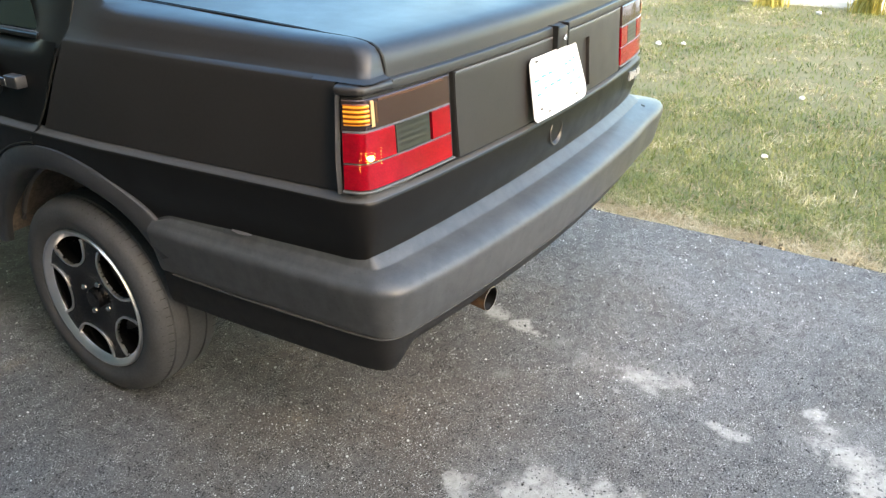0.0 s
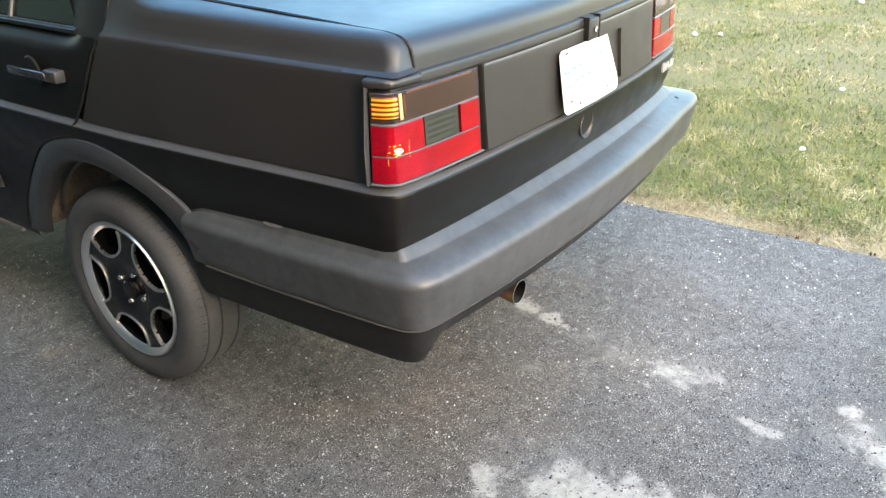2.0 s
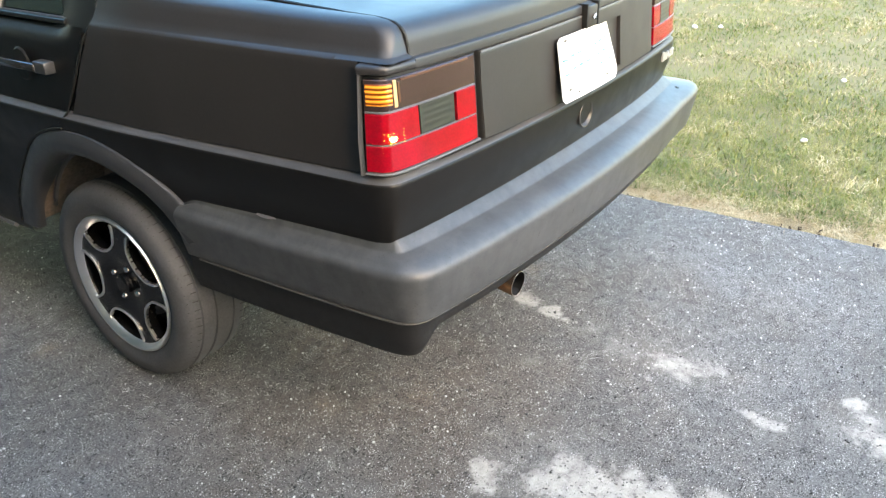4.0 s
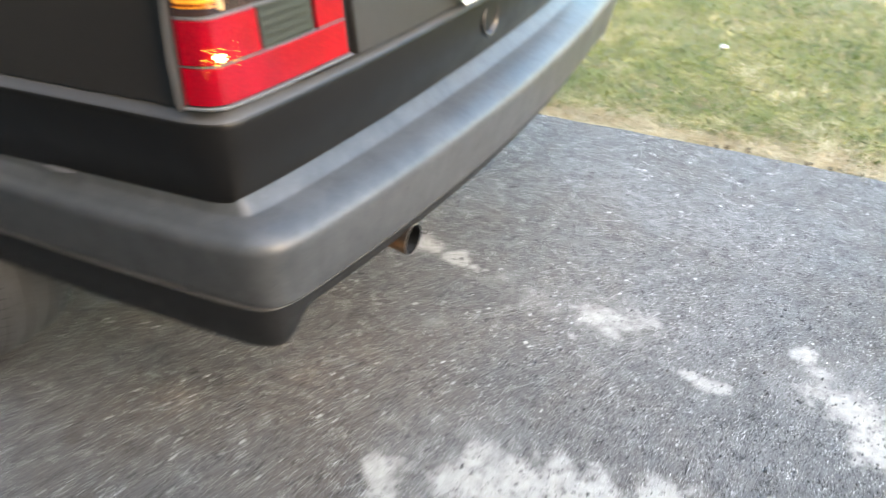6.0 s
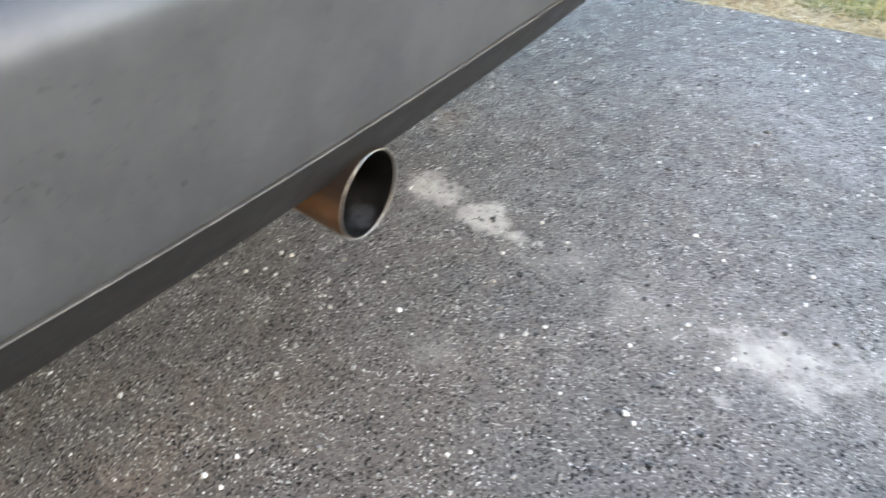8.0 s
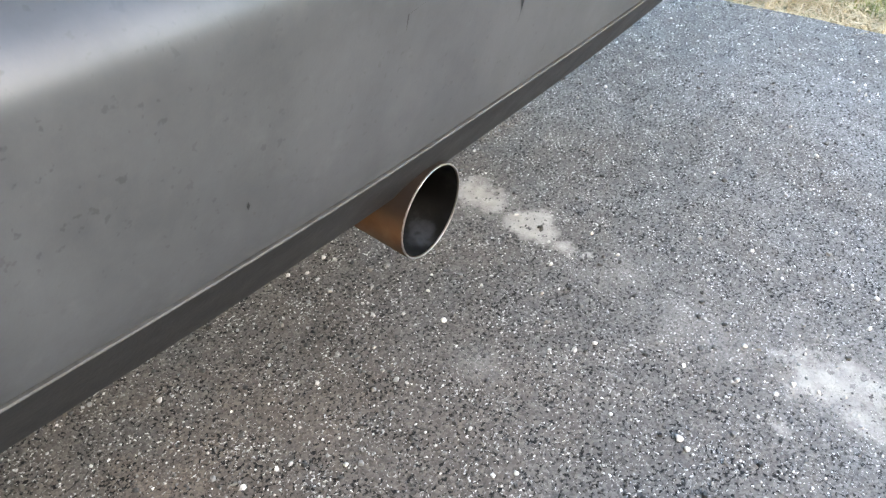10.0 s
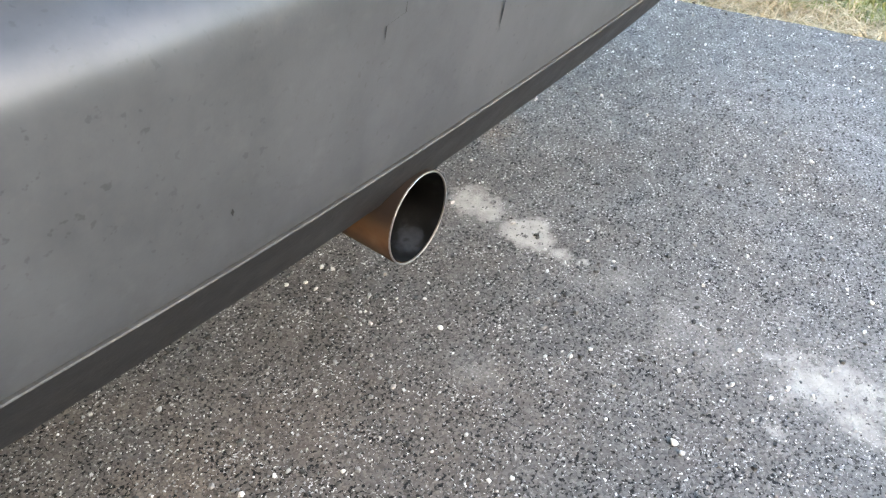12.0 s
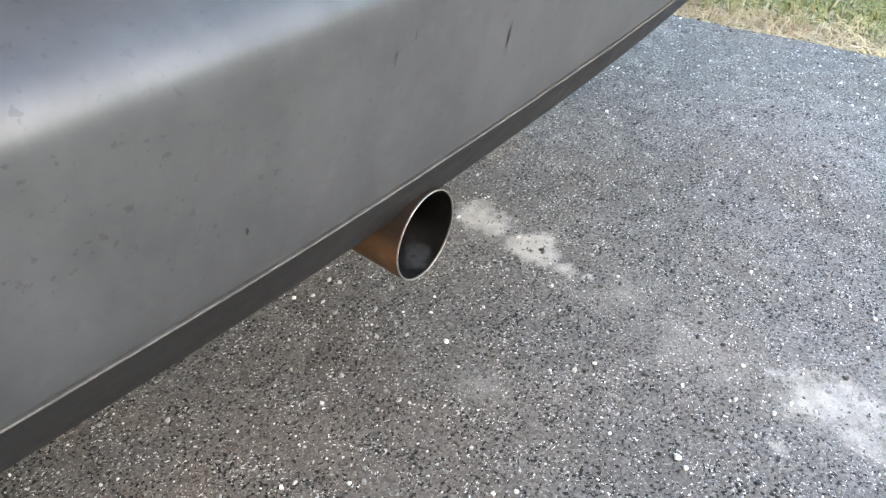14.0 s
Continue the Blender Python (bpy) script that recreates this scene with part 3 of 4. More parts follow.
# gap lines beside the boot lid
for sgn in (-1, 1):
    bm = bmesh.new()
    tube(bm, [(sgn * 0.649, y - 0.0035, z + 0.0020) for y, z in ((0.145, 0.950), (0.145, 0.962), (0.153, 0.966), (0.1550, 0.975), (0.1565, 0.989), (0.1600, 1.004), (0.1675, 1.0165), (0.183, 1.0245), (0.212, 1.0290), (0.25, 1.0315), (0.33, 1.0345), (0.53, 1.0445), (0.98, 1.058))], [0.004] * 9 + [0.0032, 0.0028, 0.0028, 0.0028], 8)
    part("boot_gap", bm, SEAL, car)
for sgn in (-1, 1):
    bm = bmesh.new()
    rows = [[(sgn * x, tail_y(0.457) + dy + d, z) for x, d in ((0.4572, 0.0012), (0.4585, 0.0012), (0.4600, 0.0040), (0.4605, 0.0300))] for dy, z in prof[:10]]
    grid(bm, rows)
    part("lid_gap", bm, SEAL, car, "black gap between lamp and boot lid")
bm = bmesh.new()
grid(bm, [[(x, tail_y(x) + dy, z) for dy, z in ((0.006, 0.7605), (0.003, 0.7600), (-0.004, 0.7600))] for x in [-0.60 + 0.02 * k for k in range(61)]])
part("boot_seal", bm, SEAL, car)

# boot lock with its housing on the lip
bm = bmesh.new()
box(bm, -0.026, 0.026, 0.0865, 0.125, 0.912, 0.964, 0.004)
lock = part("lock_housing", bm, PAINT, boot)
bm = bmesh.new()
lathe(bm, [(0.0001, 0), (0.005, 0.001), (0.007, 0.0), (0.008, -0.004)], n=20)
bmesh.ops.rotate(bm, verts=bm.verts, matrix=Matrix.Rotation(radians(90), 3, "Z"))
bmesh.ops.translate(bm, verts=bm.verts, vec=(0, 0.0845, 0.938))
part("lock_barrel", bm, CHROME, lock, "small chrome key barrel")
for sgn in (-1, 1):
    bm = bmesh.new()
    box(bm, sgn * 0.030 - 0.003, sgn * 0.030 + 0.003, 0.0862, 0.125, 0.912, 0.969)
    part("lip_gap", bm, SEAL, boot)
# round recess under the plate
bm = bmesh.new()
lathe(bm, [(0.0001, 0.012), (0.026, 0.010), (0.033, 0.0), (0.036, -0.001), (0.038, 0.001)], n=32)
bmesh.ops.rotate(bm, verts=bm.verts, matrix=Matrix.Rotation(radians(90), 3, "Z"))
bmesh.ops.translate(bm, verts=bm.verts, vec=(0.0, 0.0905, 0.695))
part("round_recess", bm, PAINT, car, "round recess with a bright lower edge")

# number plate, screwed to the lid: blank but for faded bars
bm = bmesh.new()
rows = []
for v in [-1 + 2 * k / 16 for k in range(17)]:
    trim = 0.014 * max(0.0, (abs(v) - 0.82) / 0.18) ** 2.2
    row = []
    for u in [-1 + 2 * k / 20 for k in range(21)]:
        row.append((u * (0.1525 - trim), 0.022 * max(0.0, u) * max(0.0, 0.6 + v) * 0.6 - 0.004 * (1 - u * u), v * 0.076))
    rows.append(row)
grid(bm, rows)
back = bmesh.ops.extrude_face_region(bm, geom=list(bm.faces))
bmesh.ops.translate(bm, verts=[g for g in back["geom"] if isinstance(g, bmesh.types.BMVert)], vec=(0, 0.0016, 0))
plate = part("number_plate", bm, PLATE, car, "white number plate with faded writing")


def sheet_y(x, z):
    u, v = x / 0.1525, z / 0.076
    return 0.022 * max(0.0, u) * max(0.0, 0.6 + v) * 0.6 - 0.004 * (1 - u * u)


plate.matrix_basis = pose(-0.022, 0.080, 0.839, -9, 0, 0)
for x, z, w, m in [(-0.125, 0.022, 0.022, TEAL), (-0.09, 0.027, 0.02, TEAL), (-0.058, 0.028, 0.016, TEAL), (-0.12, -0.012, 0.016, TEAL), (-0.085, -0.003, 0.013, TEAL), (-0.052, -0.001, 0.016, TEAL), (-0.015, 0.0, 0.02, TEAL),
                   (0.04, 0.03, 0.014, TEAL), (0.072, 0.032, 0.014, TEAL), (0.105, 0.034, 0.012, TEAL), (0.05, 0.004, 0.016, TEAL), (0.085, 0.005, 0.014, TEAL), (0.118, -0.02, 0.014, TEAL), (0.06, -0.022, 0.012, TEAL),
                   (-0.115, -0.048, 0.01, INK), (-0.075, -0.062, 0.008, INK), (0.085, -0.055, 0.008, INK), (-0.118, 0.066, 0.012, INK)]:
    bm = bmesh.new()
    y = sheet_y(x, z)
    box(bm, x - w / 2, x + w / 2, y - 0.0016, y + 0.0004, z - 0.0022, z + 0.0022)
    part("bar", bm, m, plate, smooth=0)
# bright badge bars, low on the far corner
for k in range(5):
    bm = bmesh.new()
    x = 0.575 + 0.024 * k
    box(bm, x, x + 0.014, -0.003, 0.003, 0.700, 0.700 + (0.022 if k else 0.028))
    bmesh.ops.translate(bm, verts=bm.verts, vec=(0, 0.112 + 0.002 * k, 0))
    part("badge_bar", bm, BRIGHT, car, smooth=0)


# ---- tail lamps ----
def span(sgn, x_in, x_out=9.0, y_max=0.183):
    return [i for i, p in enumerate(FINE) if p.x * sgn > 0 and x_in <= abs(p.x) <= x_out and p.y < y_max]


def fine_swept(bm, idx, prof):
    return grid(bm, [[(*(FINE[i] + FINE_N[i] * d), z) for d, z in prof] for i in idx])


def slab(name, idx, z0, z1, d, mat, parent, label="", thick=0.02):
    bm = bmesh.new()
    def dd(z):
        return d - 0.010 * (z - 0.76) / 0.19
    prof = [(dd(z0) - thick, z0), (dd(z0) - 0.0015, z0), (dd(z0), z0 + 0.0015), (dd(z1), z1 - 0.0015), (dd(z1) - 0.0015, z1), (dd(z1) - thick, z1)]
    vs = fine_swept(bm, idx, prof)
    bm.faces.new(vs[0])
    bm.faces.new(vs[-1])
    return part(name, bm, mat, parent, label)


for sgn in (-1, 1):
    lamp = slab("tail_lamp", span(sgn, 0.468, y_max=0.192), 0.7615, 0.9475, -0.012, SEAL, car, "red, amber and smoked tail lamp in a black seal")
    slab("lamp_rim", span(sgn, 0.470, y_max=0.189), 0.7625, 0.7670, -0.002, GREYTRIM, lamp)
    slab("red_lens", span(sgn, 0.478), 0.768, 0.8195, -0.005, RED, lamp, "glossy red lens", 0.008)
    slab("red_lens", span(sgn, 0.652), 0.8215, 0.880, -0.005, RED, lamp, "", 0.008)
    slab("red_lens", span(sgn, 0.478, 0.545), 0.8215, 0.880, -0.005, RED, lamp, "", 0.008)
    slab("reverse_lens", span(sgn, 0.547, 0.650), 0.8215, 0.880, -0.006, CLEARDARK, lamp, "dark grey reversing lens", 0.008)
    slab("smoked_lens", span(sgn, 0.478), 0.884, 0.942, -0.005, SMOKED, lamp, "brownish smoked lens", 0.008)
    slab("amber_lens", span(sgn, 0.7155, y_max=0.179), 0.8945, 0.9345, -0.0035, AMBER, lamp, "ribbed amber corner lens", 0.006)
    slab("lens_highlight", span(sgn, 0.7035, 0.7155), 0.8885, 0.9385, -0.0032, AMBER_HIGHLIGHT, lamp, "pale amber highlight painted on the lens corner", 0.006)
    slab("lens_highlight", span(sgn, 0.6925, 0.7035), 0.8945, 0.9345, -0.0038, AMBER_SHEEN, lamp, "dull amber sheen painted on the lens", 0.006)
    slab("lens_highlight", span(sgn, 0.50, 0.6925), 0.9340, 0.9405, -0.0040, AMBER_SHEEN, lamp, "dull amber sheen painted on the lens", 0.006)
    slab("divider", span(sgn, 0.478), 0.8802, 0.8838, -0.0045, GREYTRIM, lamp)
    slab("divider", span(sgn, 0.478), 0.8197, 0.8213, -0.0047, GREYTRIM, lamp)
    if sgn < 0:
        i = min(range(len(FINE)), key=lambda k: (FINE[k] - Vector((-0.725, 0.138))).length)
        c = FINE[i] + FINE_N[i] * (-0.006)
        rb = random.Random(3)

        def on_lens(dx, dz, r, bm):
            px = FINE[min(range(len(FINE)), key=lambda q: abs(FINE[q].x - c.x - dx) + (9 if FINE[q].y > 0.5 else 0))]
            bmesh.ops.create_icosphere(bm, subdivisions=1, radius=r, matrix=Matrix.Translation((px.x, px.y + 0.0055, 0.832 + dz)))

        bm = bmesh.new()
        for k in range(16):
            r, a = 0.0055 * rb.random() ** 0.7, rb.uniform(0, 6.28)
            on_lens(r * math.cos(a) + 0.003, r * math.sin(a), rb.uniform(0.0014, 0.0026), bm)
        tagged(part("bulb", bm, HEART, lamp, "bright yellow heart of the lit bulb"), kind="stuff")
        bm = bmesh.new()
        for i in range(-4, 5):
            for j in range(-4, 5):
                near = math.hypot(i, j)
                if rb.random() < 1.0 - near / 4.6:
                    on_lens(i * 0.0042 + 0.002, j * 0.0040, rb.uniform(0.0005, 0.0011) * (1.4 - near / 6), bm)
        for i in range(6):
            on_lens(0.030, -0.016 + 0.0062 * i, 0.0006, bm)
            on_lens(-0.015, -0.024 + 0.0046 * i, 0.00045, bm)
        tagged(part("glints", bm, GLOW, lamp, "amber glints of the lit bulb in the lens facets"), kind="stuff")

# ---- rear bumper ----
left = [(-0.803, 0.80), (-0.800, 0.74), (-0.793, 0.5), (-0.782, 0.28), (-0.773, 0.16), (-0.757, 0.098), (-0.715, 0.066), (-0.62, 0.049), (-0.45, 0.029), (-0.2, 0.012), (0, 0.007)]
right = [(0.2, 0.011), (0.45, 0.025), (0.62, 0.042), (0.76, 0.052), (0.830, 0.070), (0.864, 0.108), (0.872, 0.18), (0.866, 0.28), (0.84, 0.5), (0.80, 0.80)]
BP = smooth_path(left + right, 0.012)
BN = normals(BP)
WAIST = [p + nn * -0.035 for p, nn in zip(FINE, FINE_N) if p.y < 0.9]

bm = bmesh.new()
rows = []
for p, nn in zip(BP, BN):
    if p.y > 0.76:
        continue
    o = p + nn * -0.016
    q = min(WAIST, key=lambda v: (v - o).length_squared)
    f = min(1.0, (q - o).length / 0.095)
    pr = [(-0.045, 0.4485), (-0.030, 0.4485), (-0.024, 0.4500), (-0.021, 0.456), (-0.016, 0.48), (-0.008, 0.52), (-0.002, 0.549), (-0.0005, 0.5580), (-0.0014, 0.5640), (-0.0048, 0.5702), (-0.0098, 0.5748), (-0.016, 0.5788)]
    row = [(*(p + nn * d), z) for d, z in pr]
    for w, z in ((0.087, 0.5828), (0.196, 0.5865), (0.304, 0.5895), (0.413, 0.5920), (0.50, 0.5938), (0.587, 0.5953), (0.614, 0.5962), (0.647, 0.5985), (0.80, 0.6110), (0.92, 0.6190), (1.0, 0.6225)):
        v = o.lerp(q, w)
        row.append((v.x, v.y, z - 0.03 * ease(0.69, 0.76, p.y) * w))
    rows.append(row)
vs = grid(bm, rows)
bm.faces.new(vs[0])
bm.faces.new(vs[-1])
bumper = part("rear_bumper", bm, BUMPER, car, "weathered dark grey plastic bumper")
# pale seam under the bumper and the black apron below it
bm = bmesh.new()
grid(bm, [[(*(p + nn * d), z) for d, z in ((-0.030, 0.4484), (-0.0238 + 0.003 * ease(0.06, 0.14, p.y), 0.4484), (-0.0236 + 0.003 * ease(0.06, 0.14, p.y), 0.4473 - 0.0016 * ease(0.06, 0.14, p.y)), (-0.030, 0.4469 - 0.0016 * ease(0.06, 0.14, p.y)))] for p, nn in zip(BP, BN) if p.y < 0.72])
part("bumper_seam", bm, SEAM, bumper, "thin pale strip along the lower edge")
bm = bmesh.new()
rows = []
for p, nn in zip(BP, BN):
    if p.y > 0.76:
        continue
    b = 0.349 + 0.047 * ease(0.728, 0.645, abs(p.x)) * ease(0.2, 0.1, p.y) + (0.054 if p.x > 0.62 else 0)
    k = ease(0.16, 0.07, p.y)
    rows.append([(*(p + nn * d), z) for d, z in ((-0.030, 0.4467), (-0.027 - 0.004 * k, 0.44), (-0.032 - 0.006 * k, b + 0.03), (-0.040 - 0.012 * k, b + 0.006), (-0.055 - 0.02 * k, b), (-0.12, b + 0.002))])
grid(bm, rows)
part("apron", bm, VALANCE, bumper, "plain black apron")
# scratches in the bumper's rear face
def face_at(x, z):
    i = min(range(len(BP)), key=lambda k: abs(BP[k].x - x) + (1 if BP[k].y > 0.3 else 0))
    d = np.interp(z, [0.456, 0.48, 0.52, 0.548], [-0.021, -0.016, -0.008, -0.002])
    return BP[i] + BN[i] * (d + 0.0004)


for x, z0, z1, w, lean in ((-0.354, 0.503, 0.522, 0.0008, 0.0), (-0.440, 0.529, 0.544, 0.0004, 0.001), (-0.53, 0.48, 0.484, 0.0008, 0.006), (-0.20, 0.50, 0.53, 0.0006, 0.001)):
    bm = bmesh.new()
    rows = []
    for k in range(7):
        t = k / 6
        z = z0 + (z1 - z0) * t
        p = face_at(x + lean * t, z)
        q = w * (1 - abs(2 * t - 1)) + 0.0001
        rows.append([(p.x - q, p.y - 0.0002, z), (p.x + q, p.y - 0.0002, z)])
    grid(bm, rows)
    part("scratch", bm, SEAL, bumper, "fine dark scratch")
# black rubber showing where the bumper meets the body at its far end
for xa, xb in ((0.575, 0.640), (0.652, 0.700)):
    bm = bmesh.new()
    tube(bm, [(p.x, p.y - 0.002, 0.624) for p in WAIST if xa < p.x < xb], 0.0048, 8)
    part("rubber_gap", bm, SEAL, bumper, "black rubber in the gap above the bumper")
bm = bmesh.new()
lathe(bm, [(0.0001, -0.0006), (0.006, -0.0006), (0.008, 0.0)], n=16)
bmesh.ops.rotate(bm, verts=bm.verts, matrix=Matrix.Rotation(radians(90), 3, "Y"))
bmesh.ops.rotate(bm, verts=bm.verts, matrix=Matrix.Rotation(radians(22), 3, "X"))
bmesh.ops.translate(bm, verts=bm.verts, vec=(0.70, 0.098, 0.5915))
part("fixing_hole", bm, SEAL, bumper, "small dark fixing hole")
# lifted sliver of trim on the bumper's side
bm = bmesh.new()
grid(bm, [[(-0.770, 0.495, 0.6160), (-0.766, 0.495, 0.6172)], [(-0.776, 0.47, 0.6160), (-0.765, 0.472, 0.6178)], [(-0.774, 0.452, 0.6160), (-0.764, 0.452, 0.6178)], [(-0.768, 0.438, 0.6160), (-0.764, 0.438, 0.6170)]])
part("trim_sliver", bm, GREYTRIM, bumper)

# ---- exhaust ----
TIP = Vector((-0.377, 0.067, 0.3825))
AX = Vector((0.0, 1.0, 0.05)).normalized()
bm = bmesh.new()
pts = [TIP + AX * t for t in (0, 0.004, 0.02, 0.045, 0.08, 0.2, 0.4)]
tube(bm, pts, [0.0311, 0.0311, 0.0298, 0.028, 0.0268, 0.026, 0.026], 40)
bm.faces.ensure_lookup_table()
bmesh.ops.delete(bm, geom=[f for f in bm.faces if len(f.verts) > 4], context="FACES")
pipe = part("exhaust_pipe", bm, RUST, car, "rusty exhaust pipe with a bright rolled lip")
bm = bmesh.new()
tube(bm, [TIP + AX * t for t in (0.0, 0.02, 0.06, 0.15, 0.3)], [0.0293, 0.0280, 0.0258, 0.0245, 0.0245], 40)
bmesh.ops.delete(bm, geom=[f for f in bm.faces if len(f.verts) > 4 and f.calc_center_median().y < 0.1], context="FACES")
part("pipe_bore", bm, SOOT, pipe, "sooty black inside")
bm = bmesh.new()
rows = []
for k in range(48):
    a = 2 * math.pi * k / 48
    u, w = Vector((1, 0, 0)), AX.cross(Vector((1, 0, 0)))
    rad = u * math.cos(a) + w * math.sin(a)
    rows.append([TIP + rad * (0.0305 + 0.0006 * math.cos(b)) + AX * (0.0009 * math.sin(b)) for b in [2 * math.pi * j / 8 for j in range(8)]])
grid(bm, rows + [rows[0]], True)
part("pipe_lip", bm, LIPMETAL, pipe, "thin bright lip")


# ---- wheels ----
def wheel():
    """A five-hole alloy on its tyre; the axle lies along x, the outer face towards -x."""
    w = tagged(new("wheel"), "black five-spoke alloy wheel with machined rim")
    bm = bmesh.new()
    R = TYRE_R
    lathe(bm, [(0.196, 0.175), (0.215, 0.185), (0.25, 0.190), (R - 0.012, 0.182), (R - 0.002, 0.165), (R, 0.14), (R - 0.004, 0.138), (R - 0.004, 0.132), (R, 0.130), (R, 0.085), (R - 0.005, 0.083), (R - 0.005, 0.076), (R, 0.074),
               (R, 0.04), (R - 0.005, 0.038), (R - 0.005, 0.032), (R - 0.001, 0.03), (R - 0.008, 0.008), (R - 0.02, -0.002), (R - 0.05, -0.008), (R - 0.058, -0.006), (0.212, -0.003), (0.201, 0.004), (0.196, 0.012)], n=72)
    bmesh.ops.scale(bm, verts=bm.verts, vec=(1.02, 1, 1))
    tyre = part("tyre", bm, RUBBER, w, "worn black tyre")
    bm = bmesh.new()
    for k in range(72):
        a = 2 * math.pi * k / 72
        c, s = math.cos(a), math.sin(a)
        for xa, xb in ((0.004, 0.034), (0.16, 0.193)):
            p = [(xa, R - 0.010 if xa < 0.01 else R + 0.0006, -0.0012), (xa, R - 0.010 if xa < 0.01 else R + 0.0006, 0.0012), (xb, R + 0.0006, 0.0012), (xb, R + 0.0006, -0.0012)]
            bm.faces.new([bm.verts.new((x, r * c - t * s, r * s + t * c)) for x, r, t in p])
    tagged(part("tread_pattern", bm, SEAL, tyre, smooth=0), kind="stuff")
    bm = bmesh.new()
    lathe(bm, [(0.188, 0.17), (0.178, 0.10), (0.178, 0.03), (0.181, 0.018), (0.183, 0.012)], n=72)
    part("rim_barrel", bm, WHEELBLACK, w)
    bm = bmesh.new()
    lathe(bm, [(0.179, 0.014), (0.182, 0.009), (0.186, 0.005), (0.193, -0.002), (0.199, -0.003), (0.202, 0.003), (0.200, 0.012)], n=72)
    part("rim", bm, ALLOY, w, "machined bright rim")
    # face: a disc with five large rounded windows
    bm = bmesh.new()
    n_a, n_r = 200, 26
    def win(a, r):
        u = ((a + math.pi / 5) % (2 * math.pi / 5)) - math.pi / 5
        t = (r - 0.101) / 0.078
        if t < 0 or t > 1:
            return -1 if t < -0.12 or t > 1.1 else -0.02
        half = 0.036 + 0.036 * min(1, t * 1.2) ** 0.9
        half *= math.sqrt(max(0.0, 1 - (2 * max(0, 0.5 - t)) ** 2.6)) if t < 0.5 else 1
        return half - abs(u) * r
    rads = [0.024 + (0.1805 - 0.024) * k / n_r for k in range(n_r + 1)]
    vs = [[bm.verts.new((0.010 + 0.022 * (1 - (r / 0.18)) ** 1.0 * (-0.2) + 0.012 * ease(0.10, 0.03, r), r * math.cos(2 * math.pi * k / n_a), r * math.sin(2 * math.pi * k / n_a))) for k in range(n_a)] for r in rads]
    for i in range(n_r):
        for k in range(n_a):
            a, r = 2 * math.pi * (k + 0.5) / n_a, (rads[i] + rads[i + 1]) / 2
            if win(a, r) > 0:
                continue
            bm.faces.new((vs[i][k], vs[i][(k + 1) % n_a], vs[i + 1][(k + 1) % n_a], vs[i + 1][k]))
    bmesh.ops.delete(bm, geom=[v for v in bm.verts if not v.link_faces], context="VERTS")
    inner = [e for e in bm.edges if e.is_boundary and 0.03 < math.hypot(e.verts[0].co.y, e.verts[0].co.z) < 0.18]
    ex = bmesh.ops.extrude_edge_only(bm, edges=inner)
    bmesh.ops.translate(bm, verts=[g for g in ex["geom"] if isinstance(g, bmesh.types.BMVert)], vec=(0.03, 0, 0))
    part("spokes", bm, WHEELBLACK, w, "gloss black spokes")
    for k in range(5):
        a0 = 2 * math.pi * k / 5
        pts = []
        for t in [0.98, 0.85, 0.65, 0.45, 0.28, 0.14, 0.05, 0.0]:
            half = 0.036 + 0.036 * min(1, t * 1.2) ** 0.9
            half *= math.sqrt(max(0.0, 1 - (2 * max(0, 0.5 - t)) ** 2.6)) if t < 0.5 else 1
            pts.append((0.101 + 0.078 * t, half))
        line = [(r, h) for r, h in pts] + [(r, -h) for r, h in reversed(pts[:-1])]
        rows = []
        for r, h in line:
            a = a0 + h / r
            ring = []
            for dr, dx in ((-0.0055, 0.002), (-0.0055, -0.003), (0.001, -0.003), (0.001, 0.006)):
                t = (r - 0.101) / 0.078
                ca = a0 + (h - (1 if h > 0 else -1) * dr * min(1.0, 3 * t)) / r
                rr = r + dr * max(0.0, 1 - 2.2 * t)
                ring.append((0.008 + dx, rr * math.cos(ca), rr * math.sin(ca)))
            rows.append(ring)
        bm = bmesh.new()
        grid(bm, rows, True)
        part("window_edge", bm, ALLOY, w)
    bm = bmesh.new()
    lathe(bm, [(0.0001, 0.001), (0.022, 0.002), (0.027, 0.006), (0.029, 0.02)], n=32)
    part("hub_cap", bm, WHEELBLACK, w, "dark centre cap")
    for k in range(4):
        a = 2 * math.pi * k / 4 + 0.5
        bm = bmesh.new()
        lathe(bm, [(0.0001, -0.003), (0.006, -0.002), (0.0085, 0.001), (0.0090, 0.02)], (0.013, 0.05 * math.cos(a), 0.05 * math.sin(a)), n=8)
        part("wheel_bolt", bm, CHROME, w, "bright wheel bolt")
    bm = bmesh.new()
    lathe(bm, [(0.03, 0.065), (0.12, 0.065), (0.121, 0.075), (0.03, 0.075)], n=48)
    part("brake_disc", bm, STEEL, w)
    bm = bmesh.new()
    lathe(bm, [(0.177, 0.12), (0.03, 0.12)], n=48)
    part("barrel_back", bm, SEAL, w)
    return w


SPIN = -5
w0 = wheel()
w0.parent = car
WX = -0.80
w0.matrix_basis = pose(WX, AXLE_Y, AXLE_Z, SPIN, 0, 0)
for x, y, rz in ((-WX, AXLE_Y, 180), (WX, FRONT_Y, 0), (-WX, FRONT_Y, 180)):
    copy_thing(w0, pose(x, y, AXLE_Z, 50, 0, rz))

